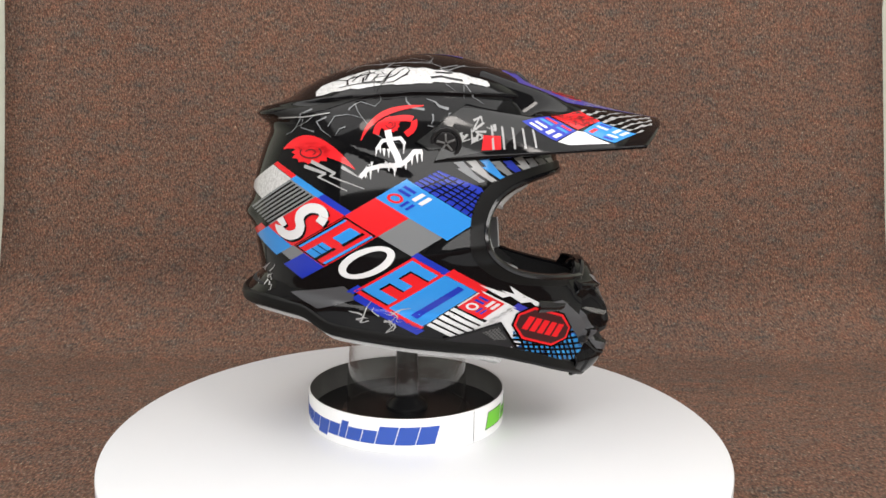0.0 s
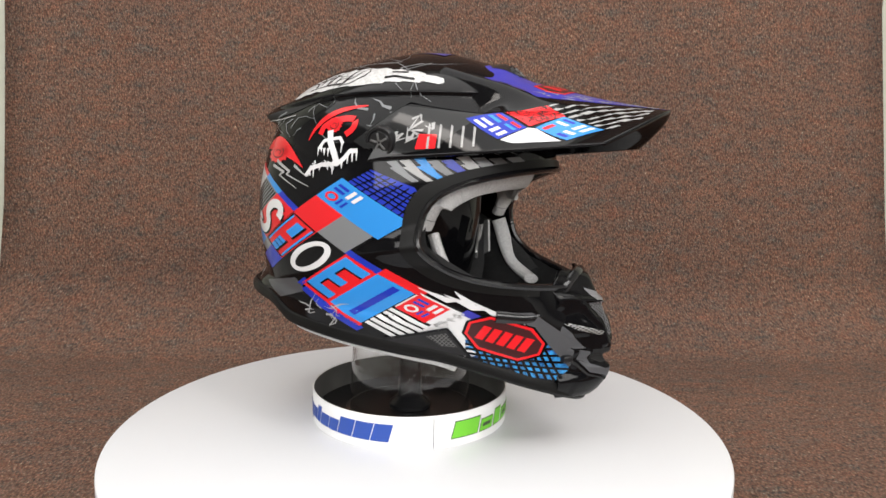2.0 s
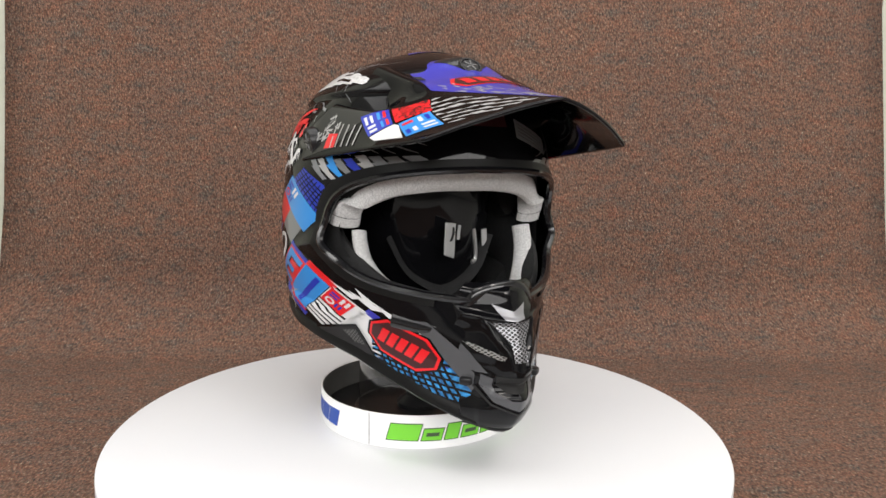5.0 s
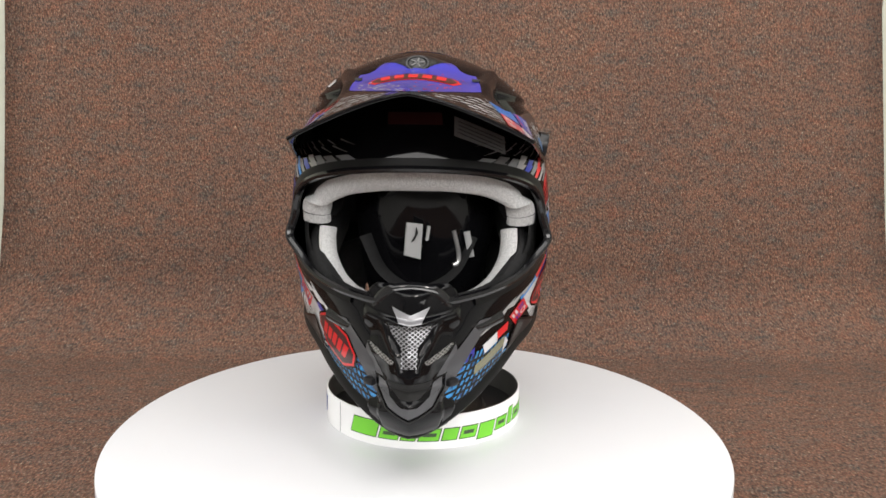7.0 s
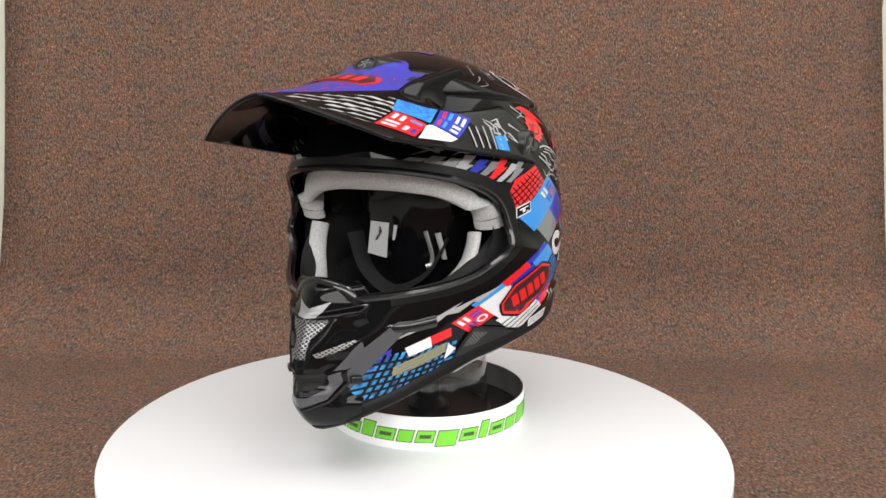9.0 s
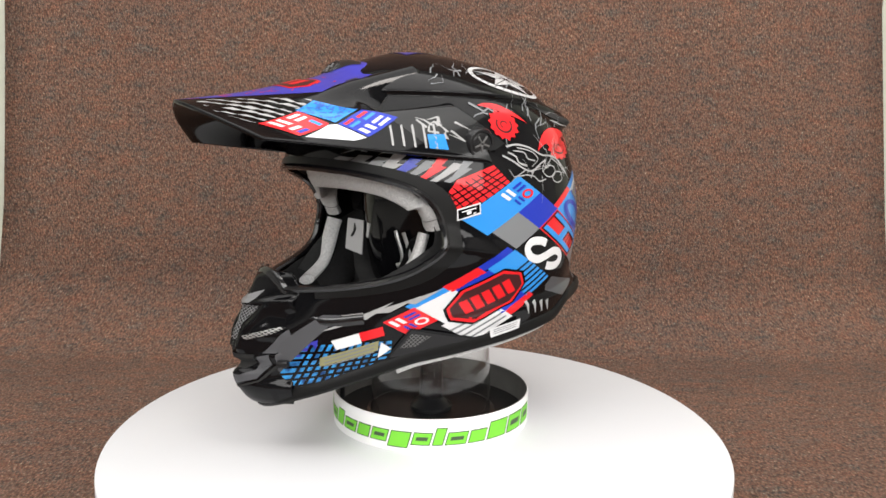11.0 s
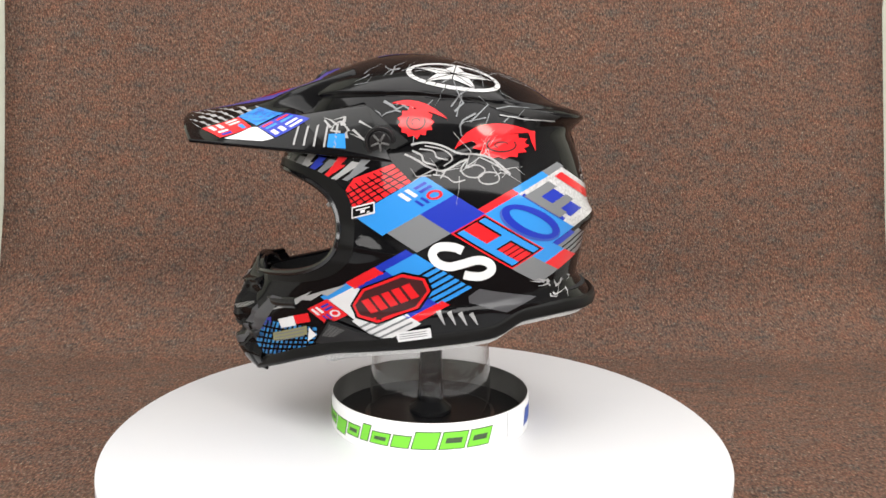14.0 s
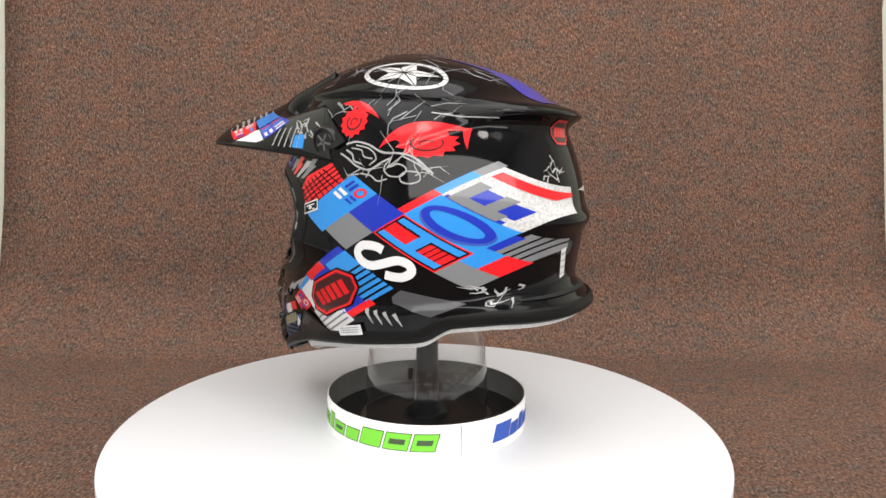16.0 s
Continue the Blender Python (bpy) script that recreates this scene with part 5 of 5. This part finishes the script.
        coat("grey_field", GREY_PAINT, [[(0.64, sgn * 0.68), (1.0, sgn * 0.70), (1.0, sgn * 0.99), (0.72, sgn * 0.95)]], 1)
        # no holes here: a black coat gives the vents their inner shade
        coat("vent_slot", VOID, [[(0.68, sgn * 0.54), (0.80, sgn * 0.48), (1.0, sgn * 0.48), (1.0, sgn * 0.66), (0.80, sgn * 0.63)]], 4, "peak vent, its shade painted on")
        coat("vent_slot", VOID, [[(0.70, sgn * 0.32), (0.76, sgn * 0.31), (0.77, sgn * 0.36), (0.71, sgn * 0.37)]], 4, "vent slot, its shade painted on")
    coat("scoop_field", GREY_PAINT, [[(0.78, -0.05), (0.78, 0.05), (0.88, 0.17), (0.97, 0.05), (0.97, -0.05), (0.88, -0.17)]], 2)


def fittings(root):
    """Peak screws at both sides and at the crown."""
    def screw(m):
        bm = lathe([(0, 0.0042), (0.0085, 0.0040), (0.0098, 0.0030), (0.0102, 0.0042), (0.0122, 0.0042), (0.0130, 0.0030), (0.0130, -0.004)], 36)
        ob = part("screw", bm, PLASTIC, root, "black slotted peak screw")
        ob.matrix_basis = m
        for k in range(5):
            a = 0.4 + k * math.tau / 5
            bar = part("spoke", box((0.0068, 0.0017, 0.0014), (0.0044, 0, 0.0043), 0.0004), MESH_DARK, ob, "grey worn spoke")
            bar.matrix_basis = Matrix.Rotation(a, 4, "Z")
    screw(Matrix.Translation((0.0, -0.1150, 0.2850)) @ Matrix.Rotation(radians(100), 4, "X"))
    screw(Matrix.Translation((0.0, 0.1150, 0.2850)) @ Matrix.Rotation(radians(-100), 4, "X"))
    screw(Matrix.Translation((0.0770, 0.0, 0.3478)) @ Matrix.Rotation(radians(44), 4, "Y") @ Matrix.Scale(0.8, 4))


# ---------------------------------------------------------------- stand
def clear_plastic():
    m = bpy.data.materials.new("clear_plastic")
    m.use_nodes = True
    nt = m.node_tree
    nt.nodes.remove(nt.nodes["Principled BSDF"])
    clear = node(m, "ShaderNodeBsdfTransparent", Color=(0.975, 0.98, 0.98, 1))
    gloss = node(m, "ShaderNodeBsdfGlossy", Roughness=0.03)
    ripple = node(m, "ShaderNodeTexNoise", Scale=115.0, Detail=1.0)
    link(m, node(m, "ShaderNodeTexCoord").outputs["Object"], ripple.inputs["Vector"])
    wavy = node(m, "ShaderNodeBump", Strength=0.28, Distance=0.002)
    link(m, ripple.outputs["Fac"], wavy.inputs["Height"])
    link(m, wavy.outputs["Normal"], gloss.inputs["Normal"])
    rim = node(m, "ShaderNodeLayerWeight", Blend=0.5)
    power = nt.nodes.new("ShaderNodeMath")
    power.operation = "POWER"
    power.inputs[1].default_value = 3.0
    link(m, rim.outputs["Facing"], power.inputs[0])
    amount = nt.nodes.new("ShaderNodeMath")
    amount.operation = "MULTIPLY_ADD"
    amount.inputs[1].default_value, amount.inputs[2].default_value = 0.85, 0.07
    link(m, power.outputs[0], amount.inputs[0])
    mix = nt.nodes.new("ShaderNodeMixShader")
    link(m, amount.outputs[0], mix.inputs[0])
    link(m, clear.outputs[0], mix.inputs[1])
    link(m, gloss.outputs[0], mix.inputs[2])
    link(m, mix.outputs[0], nt.nodes["Material Output"].inputs["Surface"])
    return m


def print_marks(root, start, end, mat, name):
    """Slanted blocks of a printed line round the rim, one for each sign: heights and widths as printed."""
    widths = (1.5, 1.0, 0.75, 1.0, 0.8, 0.9, 1.0, 0.9, 0.55, 1.0, 0.9, 1.15, 1.2, 1.15)
    tall = (1, 0, 0.85, 0, 0, 0, -1, 0, 1, 0, 0, 1, 1, 1)
    hole = (0, 1, 0, 1, 0, 1, 0, 1, 0, 1, 0, 0, 1, 1)
    total, at, R = sum(widths), 0.0, 0.0995
    z0 = TOP_Z + 0.0085
    for w, t, h in zip(widths, tall, hole):
        lo = z0 - (0.0035 if t < 0 else 0)
        hi = z0 + 0.0105 + (0.0045 * t if t > 0 else 0)
        a0, a1 = start + (end - start) * (at + 0.10) / total, start + (end - start) * (at + w - 0.06) / total
        at += w
        for lift, grow, m in ((0.0002, 0.0009, NAVY if mat is NAVY else OUTLINE), (0.0004, 0.0, mat)):
            verts, faces = [], []
            g = grow / R * (1 if a1 > a0 else -1)
            zs = np.linspace(lo - grow, hi + grow, 4)
            n = 6
            for z in zs:
                slant = 0.28 * (z - z0) / R * (1 if a1 > a0 else -1)
                for i in range(n + 1):
                    a = a0 - g + (a1 - a0 + 2 * g) * i / n + slant
                    verts.append(((R + lift) * math.cos(a), (R + lift) * math.sin(a), z))
            for j in range(3):
                for i in range(n):
                    if h == 1 and j == 1 and 1 <= i <= 4 and lift > 0.0003:
                        continue
                    if h == 2 and j == 0 and i in (2, 3) or h == 3 and j == 1 and i > 3:
                        continue
                    k = j * (n + 1) + i
                    f = [k, k + 1, k + n + 2, k + n + 1]
                    faces.append(f if a1 > a0 else f[::-1])
            mesh_object(name, verts, faces, m, root)


def display_stand():
    root = tagged(new("display_stand"), "round white rimmed stand with black pole and clear plastic skirt", "display stand")
    z = TOP_Z
    R = 0.0995
    rim = part("rim_band", lathe([(R, z + 0.0002), (R, z + 0.0312), (R - 0.0004, z + 0.0318), (R - 0.0012, z + 0.0318), (R - 0.0014, z + 0.0314)], 128), CARD, root, "white printed card band")
    part("rim_lining", lathe([(R - 0.0014, z + 0.0316), (R - 0.002, z + 0.0312), (R - 0.002, z + 0.006)], 128), RIM_GREY, root, "dull grey inner face")
    part("base_plate", lathe([(0, z + 0.0062), (R - 0.0022, z + 0.0062), (R - 0.0022, z + 0.0005), (0, z + 0.0005)], 96), PLASTIC, root)
    part("pole", lathe([(0.0215, z + 0.0066), (0.0215, z + 0.0105), (0.0195, z + 0.0125), (0.0125, z + 0.0185), (0.0112, z + 0.06), (0.0105, 0.12), (0.0105, 0.1212), (0, 0.1212)], 32), PLASTIC, root)
    skirt = [(0.0660, z + 0.0066), (0.0622, z + 0.0070), (0.0612, z + 0.0090), (0.0612, z + 0.030), (0.0600, z + 0.055), (0.0577, z + 0.080), (0.0556, 0.105), (0.0550, 0.122)]
    part("clear_skirt", lathe(skirt, 72), clear_plastic(), root, "clear blown plastic skirt")
    head = [(0.0, 0.1215), (0.0530, 0.1225), (0.0545, 0.130), (0.058, 0.145), (0.065, 0.18), (0.070, 0.22), (0.072, 0.26), (0.067, 0.295), (0.055, 0.328), (0.036, 0.348), (0.0, 0.3565)]
    part("head_form", lathe(head, 72), BLACK, root, "gloss black head form inside the helmet")
    for a, m, name in ((-2.729, SEAM, "card_seam"), (0.62, SEAM, "card_seam")):
        verts = [((R + 0.0003) * math.cos(a + d), (R + 0.0003) * math.sin(a + d), h) for d, h in ((-0.004, z + 0.001), (0.004, z + 0.001), (0.004, z + 0.0308), (-0.004, z + 0.0308))]
        mesh_object(name, verts, [[0, 1, 2, 3]], m, rim, smooth=False)
    print_marks(rim, radians(-147.5), radians(22.5), GREEN, "green_print_block")
    print_marks(rim, radians(54.0), radians(180.0), NAVY, "blue_print_block")
    part("clip_tab", box((0.003, 0.006, 0.014), (-0.0962 * math.cos(0.5), -0.0962 * math.sin(0.5), z + 0.016), 0.0006), PLASTIC, root, "small black clip on the inner rim")
    return root


# ---------------------------------------------------------------- build
carpet_sweep()
room()
TABLE_OB = round_table()
STAND = display_stand()
HELMET, BASE = helmet()


def turn(t):
    s = (t - 8) / 8
    return -1.87087 * s - 0.01816 * s * s + 0.00131 * s ** 3


def motions():
    for ob, off, rz in ((HELMET, Vector((-0.0049, -0.0190, 0)), -105.8), (STAND, Vector((0.0074, 0.0108, 0)), 0.0)):
        rows = []
        for k in range(33):
            a = turn(k / 2)
            rows.append((k / 2, Matrix.Rotation(a, 4, "Z") @ Matrix.Translation(off) @ Matrix.Rotation(radians(rz), 4, "Z")))
        walk(ob, rows)


motions()
